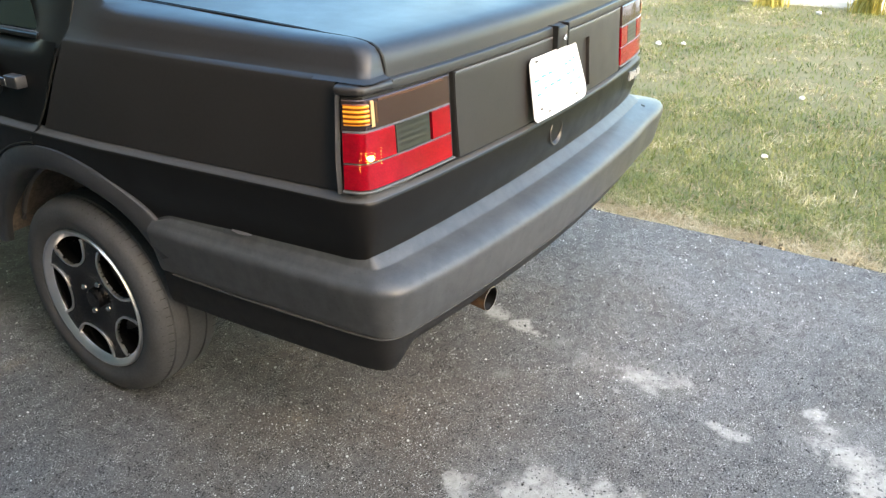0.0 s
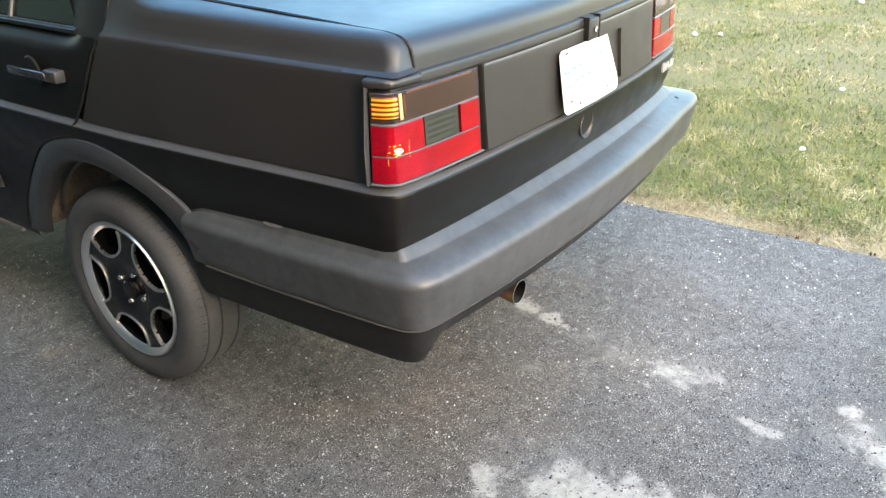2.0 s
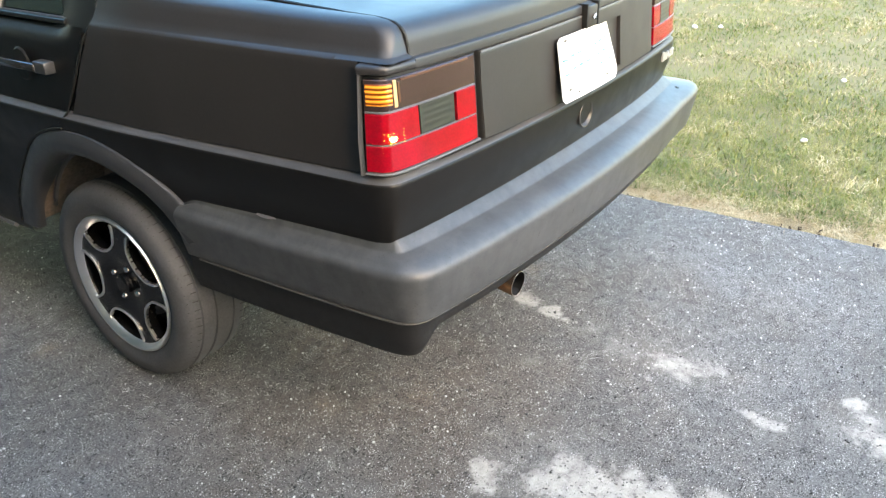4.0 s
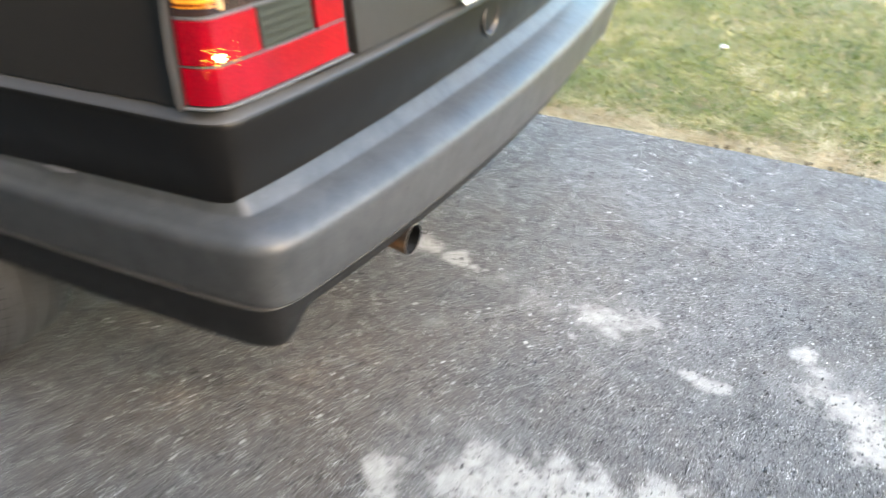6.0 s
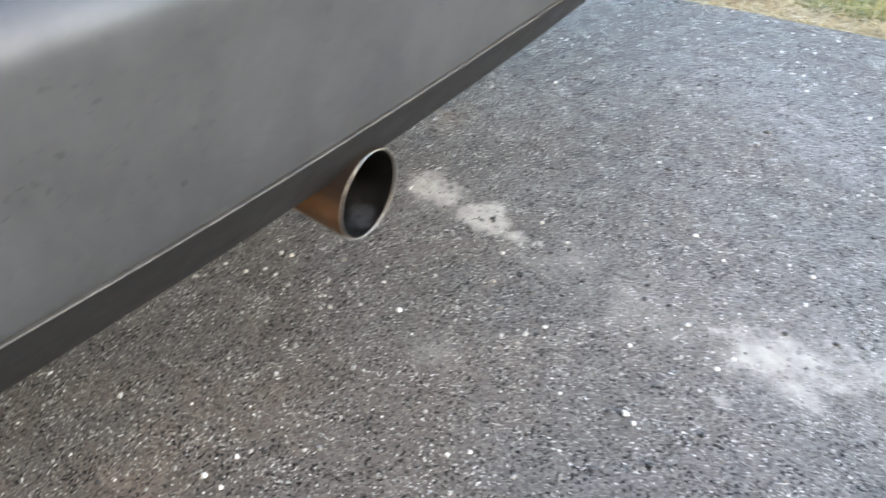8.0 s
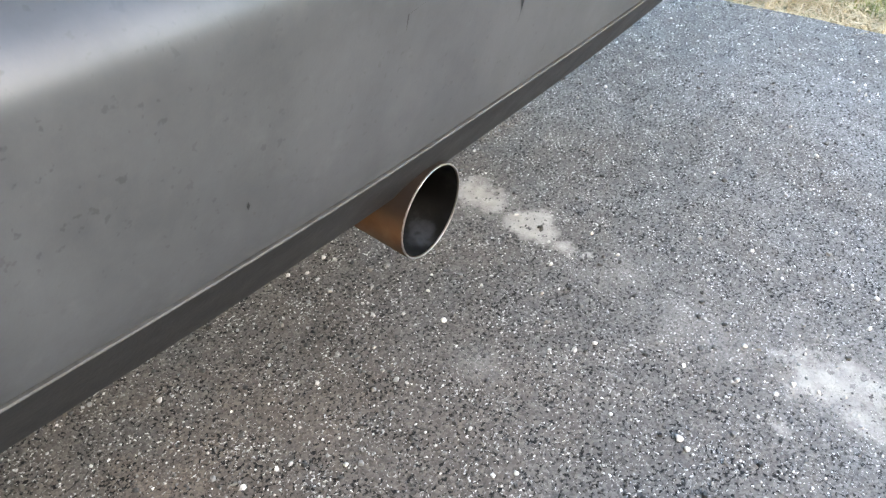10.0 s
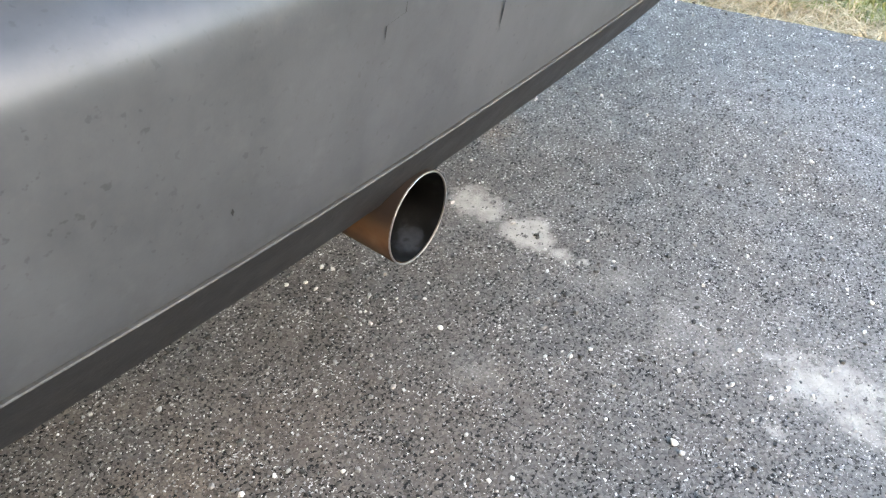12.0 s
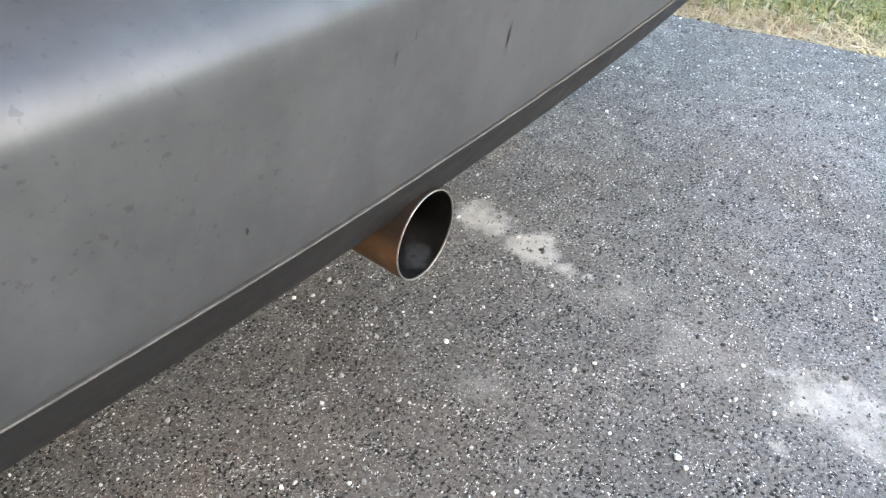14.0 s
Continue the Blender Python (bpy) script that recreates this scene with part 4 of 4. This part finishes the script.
# ---- wheel arches ----
LOW_X = ([0.30, 0.36, 0.44, 0.56, 0.60, 0.665, 0.735], [0.779, 0.788, 0.791, 0.786, 0.789, 0.803, 0.813])
for sgn in (-1, 1):
    for ay in (ARCH[0], FRONT_Y + 0.015):
        bm = bmesh.new()
        rows = []
        for k in range(57):
            a = radians(13 + (133 if ay < 2 else 157) * k / 56)
            outer = Vector((ay + 0.470 * math.cos(a), ARCH[1] + 0.470 * math.sin(a)))
            inner = Vector((ay + LIP[0] - ARCH[0] + 0.376 * math.cos(a), LIP[1] + 0.376 * math.sin(a)))
            low = ease(0.42, 0.60, outer.y)
            ring = []
            for f, x in ((0.0, -0.012), (0.01, -0.002), (0.06, 0.003), (0.22, 0.008), (0.45, 0.0135), (0.68, 0.0165), (0.86, 0.0150), (0.95, 0.0100), (0.99, 0.002), (1.0, -0.008), (0.995, -0.032)):
                p = outer.lerp(inner, f)
                base = float(np.interp(p.y, *LOW_X))
                tuck = 0.013 * ease(0.98, 0.70, p.x) if ay < 2 else 0.0
                ring.append((sgn * (base + x * (0.45 + 0.75 * low) - tuck), p.x, p.y))
            rows.append(ring)
        grid(bm, rows)
        part("arch_flare", bm, FLARE, car, "black plastic wheel arch flare")
        if ay < 2:
            bm = bmesh.new()
            line = []
            for v in range(14, 84, 3):
                y, z = ay + 0.473 * math.cos(radians(v)), ARCH[1] + 0.473 * math.sin(radians(v))
                line.append((sgn * (float(np.interp(z, *LOW_X)) + 0.0005), y, z))
            tube(bm, line, 0.0032, 8)
            part("door_gap", bm, SEAL, car)
        bm = bmesh.new()
        grid(bm, [[(sgn * x, ay + r * math.cos(radians(15 + 137 * k / 32)), ARCH[1] + 0.02 + r * math.sin(radians(15 + 137 * k / 32))) for x, r in ((0.775, 0.398), (0.70, 0.402), (0.56, 0.40), (0.555, 0.05))] for k in range(33)])
        part("wheel_well", bm, WELL, car, "dusty wheel well")
        bm = bmesh.new()
        tube(bm, [(sgn * 0.735, ay + 0.372 * math.cos(radians(v)), ARCH[1] + 0.03 + 0.372 * math.sin(radians(v))) for v in range(22, 70, 4)], 0.007, 8)
        part("well_lip", bm, GREYTRIM, car, "scuffed inner edge of the wheel arch")

# ---- doors, cabin, bonnet ----
for sgn in (-1, 1):
    # glasshouse side with the window openings filled by glass
    bm = bmesh.new()
    pil = [(0.962, 1.13), (0.985, 1.15), (1.02, 1.17), (1.06, 1.19), (1.11, 1.215), (1.16, 1.24), (1.42, 1.37), (1.60, 1.385), (2.6, 1.385), (2.75, 1.36), (3.25, 1.06)]
    box_rows = []
    for y, zt in pil:
        zb = 0.955 if y > 0.96 else 1.0
        row = []
        for z in [zb + (zt - zb) * k / 8 for k in range(9)]:
            a = 0.752 - 0.40 * (z - 0.98)
            b = 0.8065 + np.interp(z, [0.943, 0.966, 0.985, 1.01, 1.04, 1.07, 1.10, 1.14], [-0.0275, -0.034, -0.045, -0.056, -0.068, -0.080, -0.094, -0.112])
            move = max(0.0, 1.13 - y) / 0.168 * (gap_y(z) + 0.004 - 0.962)
            row.append((sgn * (a + (b - a) * ease(1.13, 1.03, y)), y + move, z))
        box_rows.append(row)
    grid(bm, box_rows)
    part("cabin_side", bm, SHADED_PAINT, car, "black pillars and window frames")
    for y0, y1, y2, y3 in ((1.085, 1.30, 1.345, 1.362), (1.384, 1.40, 1.93, 1.93), (2.03, 2.03, 2.62, 3.05)):
        bm = bmesh.new()
        rows = []
        for k in range(9):
            t = k / 8
            z = 0.984 + (0.25 if y3 < 1.37 else 0.345) * t
            ya, yb = y0 + (y1 - y0) * t ** 1.1, y3 + (y2 - y3) * t
            rows.append([(sgn * (0.752 - 0.40 * (z - 0.98) + 0.004), ya + (yb - ya) * j / 6, z) for j in range(7)])
        grid(bm, rows)
        part("side_window", bm, GLASS, car, "dark tinted side window")
    for y0, y1 in ((1.072, 1.935), (2.02, 3.06)):
        bm = bmesh.new()
        rows = []
        for y in [y0 + (y1 - y0) * k / 12 for k in range(13)]:
            rows.append([(sgn * x, y, z) for x, z in ((0.745, 0.9635), (0.7665, 0.9640), (0.7700, 0.9675), (0.7690, 0.9750), (0.7640, 0.9790), (0.745, 0.9795))])
        vs = grid(bm, rows)
        bm.faces.new(vs[0])
        bm.faces.new(vs[-1])
        part("window_seal", bm, SATIN, car, "dark weatherstrip under the window")
        bm = bmesh.new()
        tube(bm, [(sgn * 0.7635, y0 + 0.006, 0.9810), (sgn * 0.7635, (y0 + y1) / 2, 0.9810), (sgn * 0.7635, y1, 0.9810)], 0.0016, 8)
        part("sill_strip", bm, GREYTRIM, car, "thin grey strip along the window sill")
    bm = bmesh.new()
    tube(bm, [(sgn * (0.752 - 0.40 * (z - 0.98) + 0.007), 1.373 + 0.02 * (z - 0.98), z) for z in (0.980, 1.06, 1.14, 1.22)], 0.0075, 8)
    part("window_divider", bm, DARKTRIM, car, "grey upright bar between the panes")
    # door gap
    bm = bmesh.new()
    def sx(z, y):
        i = min((k for k, p in enumerate(BODY) if p.x < 0), key=lambda k: abs(BODY[k].y - y))
        dd = np.interp(z, [0.7, 0.745, 0.76, 0.83, 0.90, 0.97, 0.985, 1.01], [-0.003, 0.001, -0.015, -0.017, -0.021, -0.027, -0.030, -0.044])
        return sgn * (abs(BODY[i].x) + dd)
    tube(bm, [(sx(z, y) + sgn * 0.0004, y, z) for y, z in ((1.13, 0.728), (1.10, 0.755), (1.06, 0.815), (1.02, 0.88), (0.985, 0.94), (0.965, 0.985))] [:-1] + [(sgn * 0.763, 0.962, 0.985), (sgn * 0.752, 0.956, 1.01), (sgn * 0.740, 0.954, 1.04), (sgn * 0.728, 0.957, 1.07), (sgn * 0.714, 0.965, 1.10)], 0.0031, 8)
    part("door_gap", bm, SEAL, car)
    bm = bmesh.new()
    tube(bm, [(sx(z, 2.0) - sgn * 0.001, 2.0, z) for z in (0.36, 0.6, 0.745, 0.76, 0.83, 0.9, 0.97)] + [(sgn * 0.725, 2.0, 1.03)], 0.0035, 8)
    part("door_gap", bm, SEAL, car)
    # rubbing strip low on the doors, sill edge
    bm = bmesh.new()
    rows = []
    for k in range(30):
        y = 1.62 + 1.5 * k / 29
        c = abs(sx(0.7, y)) - 0.020
        rows.append([(sgn * (c - 0.004), y, 0.462), (sgn * (c + 0.008), y, 0.466), (sgn * (c + 0.010), y, 0.485), (sgn * (c + 0.006), y, 0.502), (sgn * (c - 0.004), y, 0.504)])
    vs = grid(bm, rows)
    bm.faces.new(vs[0])
    bm.faces.new(vs[-1])
    part("rubbing_strip", bm, FLARE, car, "black plastic rubbing strip on the doors")
    bm = bmesh.new()
    tube(bm, [(sgn * (abs(sx(0.7, y)) - 0.036), y, 0.322) for y in (1.60, 1.9, 2.2, 2.5, 2.8, 3.08)], 0.009, 8)
    part("sill_edge", bm, GREYTRIM, car, "grey rounded sill edge")
    # handle: bar, flap and finger cup
    bm = bmesh.new()
    c = sx(0.86, 1.26)
    lathe(bm, [(0.0001, 0.0), (0.03, 0.0), (0.034, 0.004)], n=28)
    bmesh.ops.scale(bm, verts=bm.verts, vec=(1, 1.15, 1.25))
    if sgn > 0:
        bmesh.ops.rotate(bm, verts=bm.verts, matrix=Matrix.Rotation(math.pi, 3, "Z"))
    bmesh.ops.translate(bm, verts=bm.verts, vec=(c + sgn * 0.013, 1.245, 0.862))
    handle = part("door_handle", bm, SEAL, car, "black recessed door handle")
    bm = bmesh.new()
    box(bm, min(c + sgn * 0.018, c + sgn * 0.03), max(c + sgn * 0.018, c + sgn * 0.03), 1.16, 1.335, 0.852, 0.874, 0.006)
    part("grip", bm, GRIP, handle, "gloss black grip bar")
    bm = bmesh.new()
    box(bm, min(c - sgn * 0.005, c + sgn * 0.026), max(c - sgn * 0.005, c + sgn * 0.026), 1.118, 1.172, 0.850, 0.880, 0.005)
    part("grip_mount", bm, DARKTRIM, handle)

# rear window, roof, windscreen, bonnet, nose
def shell(name, secs, mat, label=""):
    bm = bmesh.new()
    rows = []
    for y, z, half, crown in secs:
        rows.append([(half * u, y + 0.02 * u * u, z - crown * u * u) for u in [-1 + k / 10 for k in range(21)]])
    grid(bm, rows)
    return part(name, bm, mat, car, label)


shell("rear_deck", [(0.94, 1.062, 0.66, 0.004), (1.02, 1.066, 0.70, 0.01)], PAINT)
shell("rear_window", [(1.02, 1.068, 0.66, 0.015), (1.22, 1.20, 0.62, 0.02), (1.42, 1.335, 0.575, 0.02)], GLASS, "dark rear window")
shell("roof", [(1.40, 1.345, 0.60, 0.03), (1.50, 1.375, 0.59, 0.03), (1.75, 1.395, 0.58, 0.02), (2.2, 1.40, 0.58, 0.02), (2.6, 1.385, 0.59, 0.025), (2.70, 1.365, 0.60, 0.03)], PAINT, "matte black roof")
shell("windscreen", [(2.70, 1.355, 0.59, 0.03), (3.25, 1.02, 0.66, 0.03)], GLASS, "dark windscreen")
shell("bonnet", [(3.22, 1.02, 0.74, 0.03), (3.6, 0.985, 0.73, 0.035), (4.0, 0.93, 0.70, 0.04), (4.18, 0.88, 0.66, 0.05), (4.22, 0.75, 0.62, 0.02)], PAINT, "matte black bonnet")
bm = bmesh.new()
swept(bm, [i for i, p in enumerate(BODY) if p.y > 3.2], [(-0.016, 0.759), (-0.03, 0.85), (-0.07, 0.95)])
part("front_wing", bm, PAINT, car)
bm = bmesh.new()
box(bm, -0.60, 0.60, 4.15, 4.28, 0.34, 0.60, 0.03)
part("front_bumper", bm, BUMPER, car)
# underbody, fuel tank and silencer
bm = bmesh.new()
box(bm, -0.51, 0.51, 0.55, 4.1, 0.33, 0.46, 0.03)
part("underbody", bm, UNDER, car, "dark underside")
bm = bmesh.new()
box(bm, -0.70, 0.70, 1.62, 3.0, 0.325, 0.45, 0.02)
part("floor_pan", bm, UNDER, car)


# ---- lawn and stones ----
def scatter_blades(name, n, region, mat, hmin, hmax, width, seed, keep=None, gap=0.012, flat=0.4):
    rg = np.random.RandomState(seed)
    x0, x1, y0, y1 = region
    verts, faces = [], []
    count = 0
    while count < n:
        x, y = rg.uniform(x0, x1), rg.uniform(y0, y1)
        if x < edge_x(y) + gap * (1 + 0.8 * noise.noise(Vector((x * 9, y * 9, 4)))) or (keep and not keep(x, y, rg)):
            if rg.rand() < 0.002:
                count += 1
            continue
        h = rg.uniform(hmin, hmax)
        a, lean = rg.uniform(0, 2 * math.pi), rg.uniform(flat, flat + 1.5)
        b = a + rg.uniform(-1, 1) + math.pi / 2
        w = width * rg.uniform(0.6, 1.3)
        dx, dy = math.cos(a), math.sin(a)
        wx, wy = math.cos(b) * w, math.sin(b) * w
        k = len(verts)
        z0 = -0.018
        m = (x + dx * h * 0.3 * lean, y + dy * h * 0.3 * lean, z0 + h * max(0.2, 0.74 - 0.17 * lean))
        t = (x + dx * h * 0.85 * lean, y + dy * h * 0.85 * lean, z0 + h * max(0.12, 1 - 0.3 * lean))
        verts += [(x - wx, y - wy, z0), (x + wx, y + wy, z0), (m[0] + wx * 0.8, m[1] + wy * 0.8, m[2]), (m[0] - wx * 0.8, m[1] - wy * 0.8, m[2]), t]
        faces += [(k, k + 1, k + 2, k + 3), (k + 3, k + 2, k + 4)]
        count += 1
    me = bpy.data.meshes.new(name)
    me.from_pydata(verts, [], faces)
    me.materials.append(mat)
    return new(name, me)


def patchy(lo, fade=False):
    def keep(x, y, rg):
        if fade and rg.rand() > ease(3.4, 2.2, x) * ease(4.6, 2.6, abs(y - 0.2)):
            return False
        return noise.noise(Vector((x * 1.7, y * 1.7, 0.5))) * 0.5 + 0.5 + 0.25 * noise.noise(Vector((x * 6, y * 6, 2))) > lo * rg.rand() * 1.6
    return keep


tagged(scatter_blades("lawn_grass", 120000, (1.1, 3.4, -4.4, 4.8), GREEN, 0.018, 0.045, 0.0013, 1, patchy(0.62, True), 0.13, 0.6), "short patchy green and straw lawn grass", "grass", kind="stuff")
tagged(scatter_blades("lawn_grass", 230000, (1.3, 8.0, -9.0, 10.0), GREEN, 0.02, 0.048, 0.0024, 2, patchy(0.6), 0.012, 0.6), "short patchy green and straw lawn grass", "grass", kind="stuff")
tagged(scatter_blades("dry_grass", 44000, (1.08, 1.60, -5.0, 6.0), STRAW, 0.015, 0.05, 0.0015, 3, lambda x, y, rg: rg.rand() < 1.1 - (x - 1.1) * 2.6 + 1.3 * noise.noise(Vector((x * 4.5, y * 4.5, 9))), 0.004, 1.6), "dead straw grass along the asphalt edge", "grass", kind="stuff")
tagged(scatter_blades("dry_grass", 42000, (1.2, 7.1, -7.0, 7.5), STRAW, 0.025, 0.050, 0.0020, 4, lambda x, y, rg: noise.noise(Vector((x * 2.6, y * 2.6, 7))) + 0.8 * noise.noise(Vector((x * 8, y * 8, 3))) > 0.16, 0.05, 1.0), "dead straw grass in patches", "grass", kind="stuff")


def scatter_chips(name, n, region, rmin, rmax, seed, power=3.0):
    rg = np.random.RandomState(seed)
    x0, x1, y0, y1 = region
    verts, faces = [], []
    for _ in range(n):
        x, y = rg.uniform(x0, x1), rg.uniform(y0, y1)
        if x > edge_x(y) - 0.005:
            continue
        r = rmin + (rmax - rmin) * rg.rand() ** power
        k = len(verts)
        a0 = rg.uniform(0, 6.28)
        m = 5
        ex = rg.uniform(0.6, 1.0)
        ring = [(a0 + 2 * math.pi * j / m + rg.uniform(-0.3, 0.3), r * rg.uniform(0.7, 1.15)) for j in range(m)]
        pts = [(x + q * math.cos(a), y + q * ex * math.sin(a)) for a, q in ring]
        verts += [(px, py, -0.0005) for px, py in pts] + [(x + (px - x) * 0.65, y + (py - y) * 0.65, r * rg.uniform(0.35, 0.8)) for px, py in pts]
        faces += [(k + j, k + (j + 1) % m, k + m + (j + 1) % m, k + m + j) for j in range(m)] + [tuple(k + m + j for j in range(m))]
    me = bpy.data.meshes.new(name)
    me.from_pydata(verts, [], faces)
    me.materials.append(CHIP)
    return new(name, me)


tagged(scatter_chips("stone_chips", 24000, (-0.75, 0.75, -0.6, 0.75), 0.0007, 0.0024, 11), "pale stone chips set in the asphalt", "gravel", kind="stuff")
tagged(scatter_chips("stone_chips", 16000, (-1.8, 1.1, -1.6, 2.2), 0.0008, 0.0042, 12, 4.0), "pale stone chips loose on the asphalt", "gravel", kind="stuff")
tagged(scatter_chips("stone_chips", 11500, (-1.9, 1.1, -1.6, 2.2), 0.0017, 0.0052, 13, 2.6), "larger pale chips loose on the asphalt", "gravel", kind="stuff")

# dark crumbs of earth and bark along the lawn's edge
rb = random.Random(21)
verts, faces = [], []
for y, n in ((0.93, 9), (0.80, 14), (0.35, 5), (-0.28, 8), (-0.55, 5), (1.3, 6), (-1.0, 6)):
    for _ in range(n):
        py = y + rb.gauss(0, 0.07)
        px, r, a, k = edge_x(py) + rb.gauss(0.022, 0.014), rb.uniform(0.0025, 0.0085), rb.uniform(0, 6.28), len(verts)
        for j in range(5):
            t = a + j * 1.257
            verts += [(px + r * math.cos(t) * rb.uniform(0.7, 1.2), py + 1.5 * r * math.sin(t) * rb.uniform(0.7, 1.2), -0.02)]
        verts += [(px + 0.4 * r * math.cos(a + j * 1.257), py + 0.7 * r * math.sin(a + j * 1.257), -0.004 + r * rb.uniform(0.3, 0.9)) for j in range(5)]
        faces += [(k + j, k + (j + 1) % 5, k + 5 + (j + 1) % 5, k + 5 + j) for j in range(5)] + [tuple(k + 5 + j for j in range(5))]
me = bpy.data.meshes.new("earth_crumbs")
me.from_pydata(verts, [], faces)
me.materials.append(EARTH)
tagged(new("earth_crumbs", me), "dark brown crumbs of earth along the lawn's edge", "debris", kind="stuff")

# single pebbles lying on the asphalt and the lawn
def pebble(x, y, r, seed, z=0.0):
    rg = random.Random(seed)
    bm = bmesh.new()
    r *= 0.8 if z >= 0 else 1.0
    bmesh.ops.create_icosphere(bm, subdivisions=2, radius=r)
    for v in bm.verts:
        v.co *= 0.8 + 0.4 * noise.noise(v.co / r * 0.9 + Vector((seed, 0, 0)))
        v.co.z *= 0.6
    lo = min(v.co.z for v in bm.verts)
    ob = part("pebble", bm, PEBBLE, smooth=50)
    ob.matrix_basis = pose(x, y, z - lo - r * 0.08, 0, 0, rg.uniform(0, 360))
    return tagged(ob, "small white pebble lying on the asphalt" if z >= 0 else "small pale stone lying in the lawn", "pebble", "scattered pebbles")


for k, (x, y, r) in enumerate([(-0.12, 0.221, 0.0058), (-0.261, 0.042, 0.0045), (-0.131, -0.078, 0.0068), (-0.139, -0.09, 0.005), (-0.053, 0.053, 0.0045), (-0.086, 0.267, 0.004), (-0.058, 0.28, 0.003), (0.217, -0.21, 0.0055),
                             (0.526, -0.067, 0.006), (0.041, -0.096, 0.005), (0.385, 0.054, 0.0045), (0.889, -0.062, 0.0045), (0.831, -0.063, 0.005), (-0.347, 0.189, 0.004), (-0.14, -0.006, 0.0035), (0.116, 0.096, 0.004),
                             (-0.105, 0.297, 0.003), (-0.671, 0.302, 0.0055), (0.964, -0.065, 0.004), (0.117, -0.66, 0.006), (-0.542, 0.207, 0.006), (0.625, -0.251, 0.006), (0.77, -0.101, 0.0045), (0.227, -0.179, 0.004)]):
    pebble(x, y, r, k)
for k, (x, y, r) in enumerate([(3.36, -0.018, 0.022), (4.467, 1.268, 0.03), (4.561, 1.097, 0.028), (2.145, -0.068, 0.02), (6.57, 0.42, 0.03)]):
    pebble(x, y, r, 40 + k, -0.004)

# pale path at the lawn's far side
bm = bmesh.new()
box(bm, 7.1, 9.6, -12, 12, -0.1, 0.05, 0.02)
tagged(part("pale_path", bm, PALE), "pale concrete path beyond the lawn", "path", kind="structure")


def tuft(x, y, seed):
    """A clump of yellowing leaves with a few pale heads."""
    rg = random.Random(seed)
    verts, faces = [], []
    for _ in range(220):
        a, h, lean = rg.uniform(0, 6.28), rg.uniform(0.10, 0.26), rg.uniform(0.1, 0.7)
        bx, by = x + rg.gauss(0, 0.07), y + rg.gauss(0, 0.07)
        w = rg.uniform(0.003, 0.008)
        wx, wy = -math.sin(a) * w, math.cos(a) * w
        k = len(verts)
        mx, my = bx + math.cos(a) * h * lean * 0.4, by + math.sin(a) * h * lean * 0.4
        verts += [(bx - wx, by - wy, -0.02), (bx + wx, by + wy, -0.02), (mx + wx, my + wy, h * 0.6), (mx - wx, my - wy, h * 0.6), (bx + math.cos(a) * h * lean, by + math.sin(a) * h * lean, h)]
        faces += [(k, k + 1, k + 2, k + 3), (k + 3, k + 2, k + 4)]
    me = bpy.data.meshes.new("plant_clump")
    me.from_pydata(verts, [], faces)
    me.materials.append(TUFT)
    return tagged(new("plant_clump", me), "yellowing clump of leaves beside a pale path", "plant", "plants along the path")


for k, (x, y) in enumerate(((6.95, 0.95), (6.95, 0.05), (6.98, 1.9), (7.0, -0.8))):
    tuft(x, y, 60 + k)

# unseen wall added away from the lawn to block light from the left
bm = bmesh.new()
box(bm, -2.8, -2.5, -3.5, 18, -0.1, 3.8, 0.02)
box(bm, -2.8, -1.7, 1.5, 18, -0.1, 6.5, 0.02)
tagged(part("light_block_west", bm, BLOCKER), "added dark wall that blocks light on the car's left", "wall", kind="structure")

# unseen wall added behind the camera to hide low sky and bounce warm light
bm = bmesh.new()
box(bm, -8.9, 12.0, -9.2, -8.9, -0.1, 2.2, 0.02)
tagged(part("bounce_wall_south", bm, BOUNCE_BROWN), "added brown wall that bounces warm light", "wall", kind="structure")
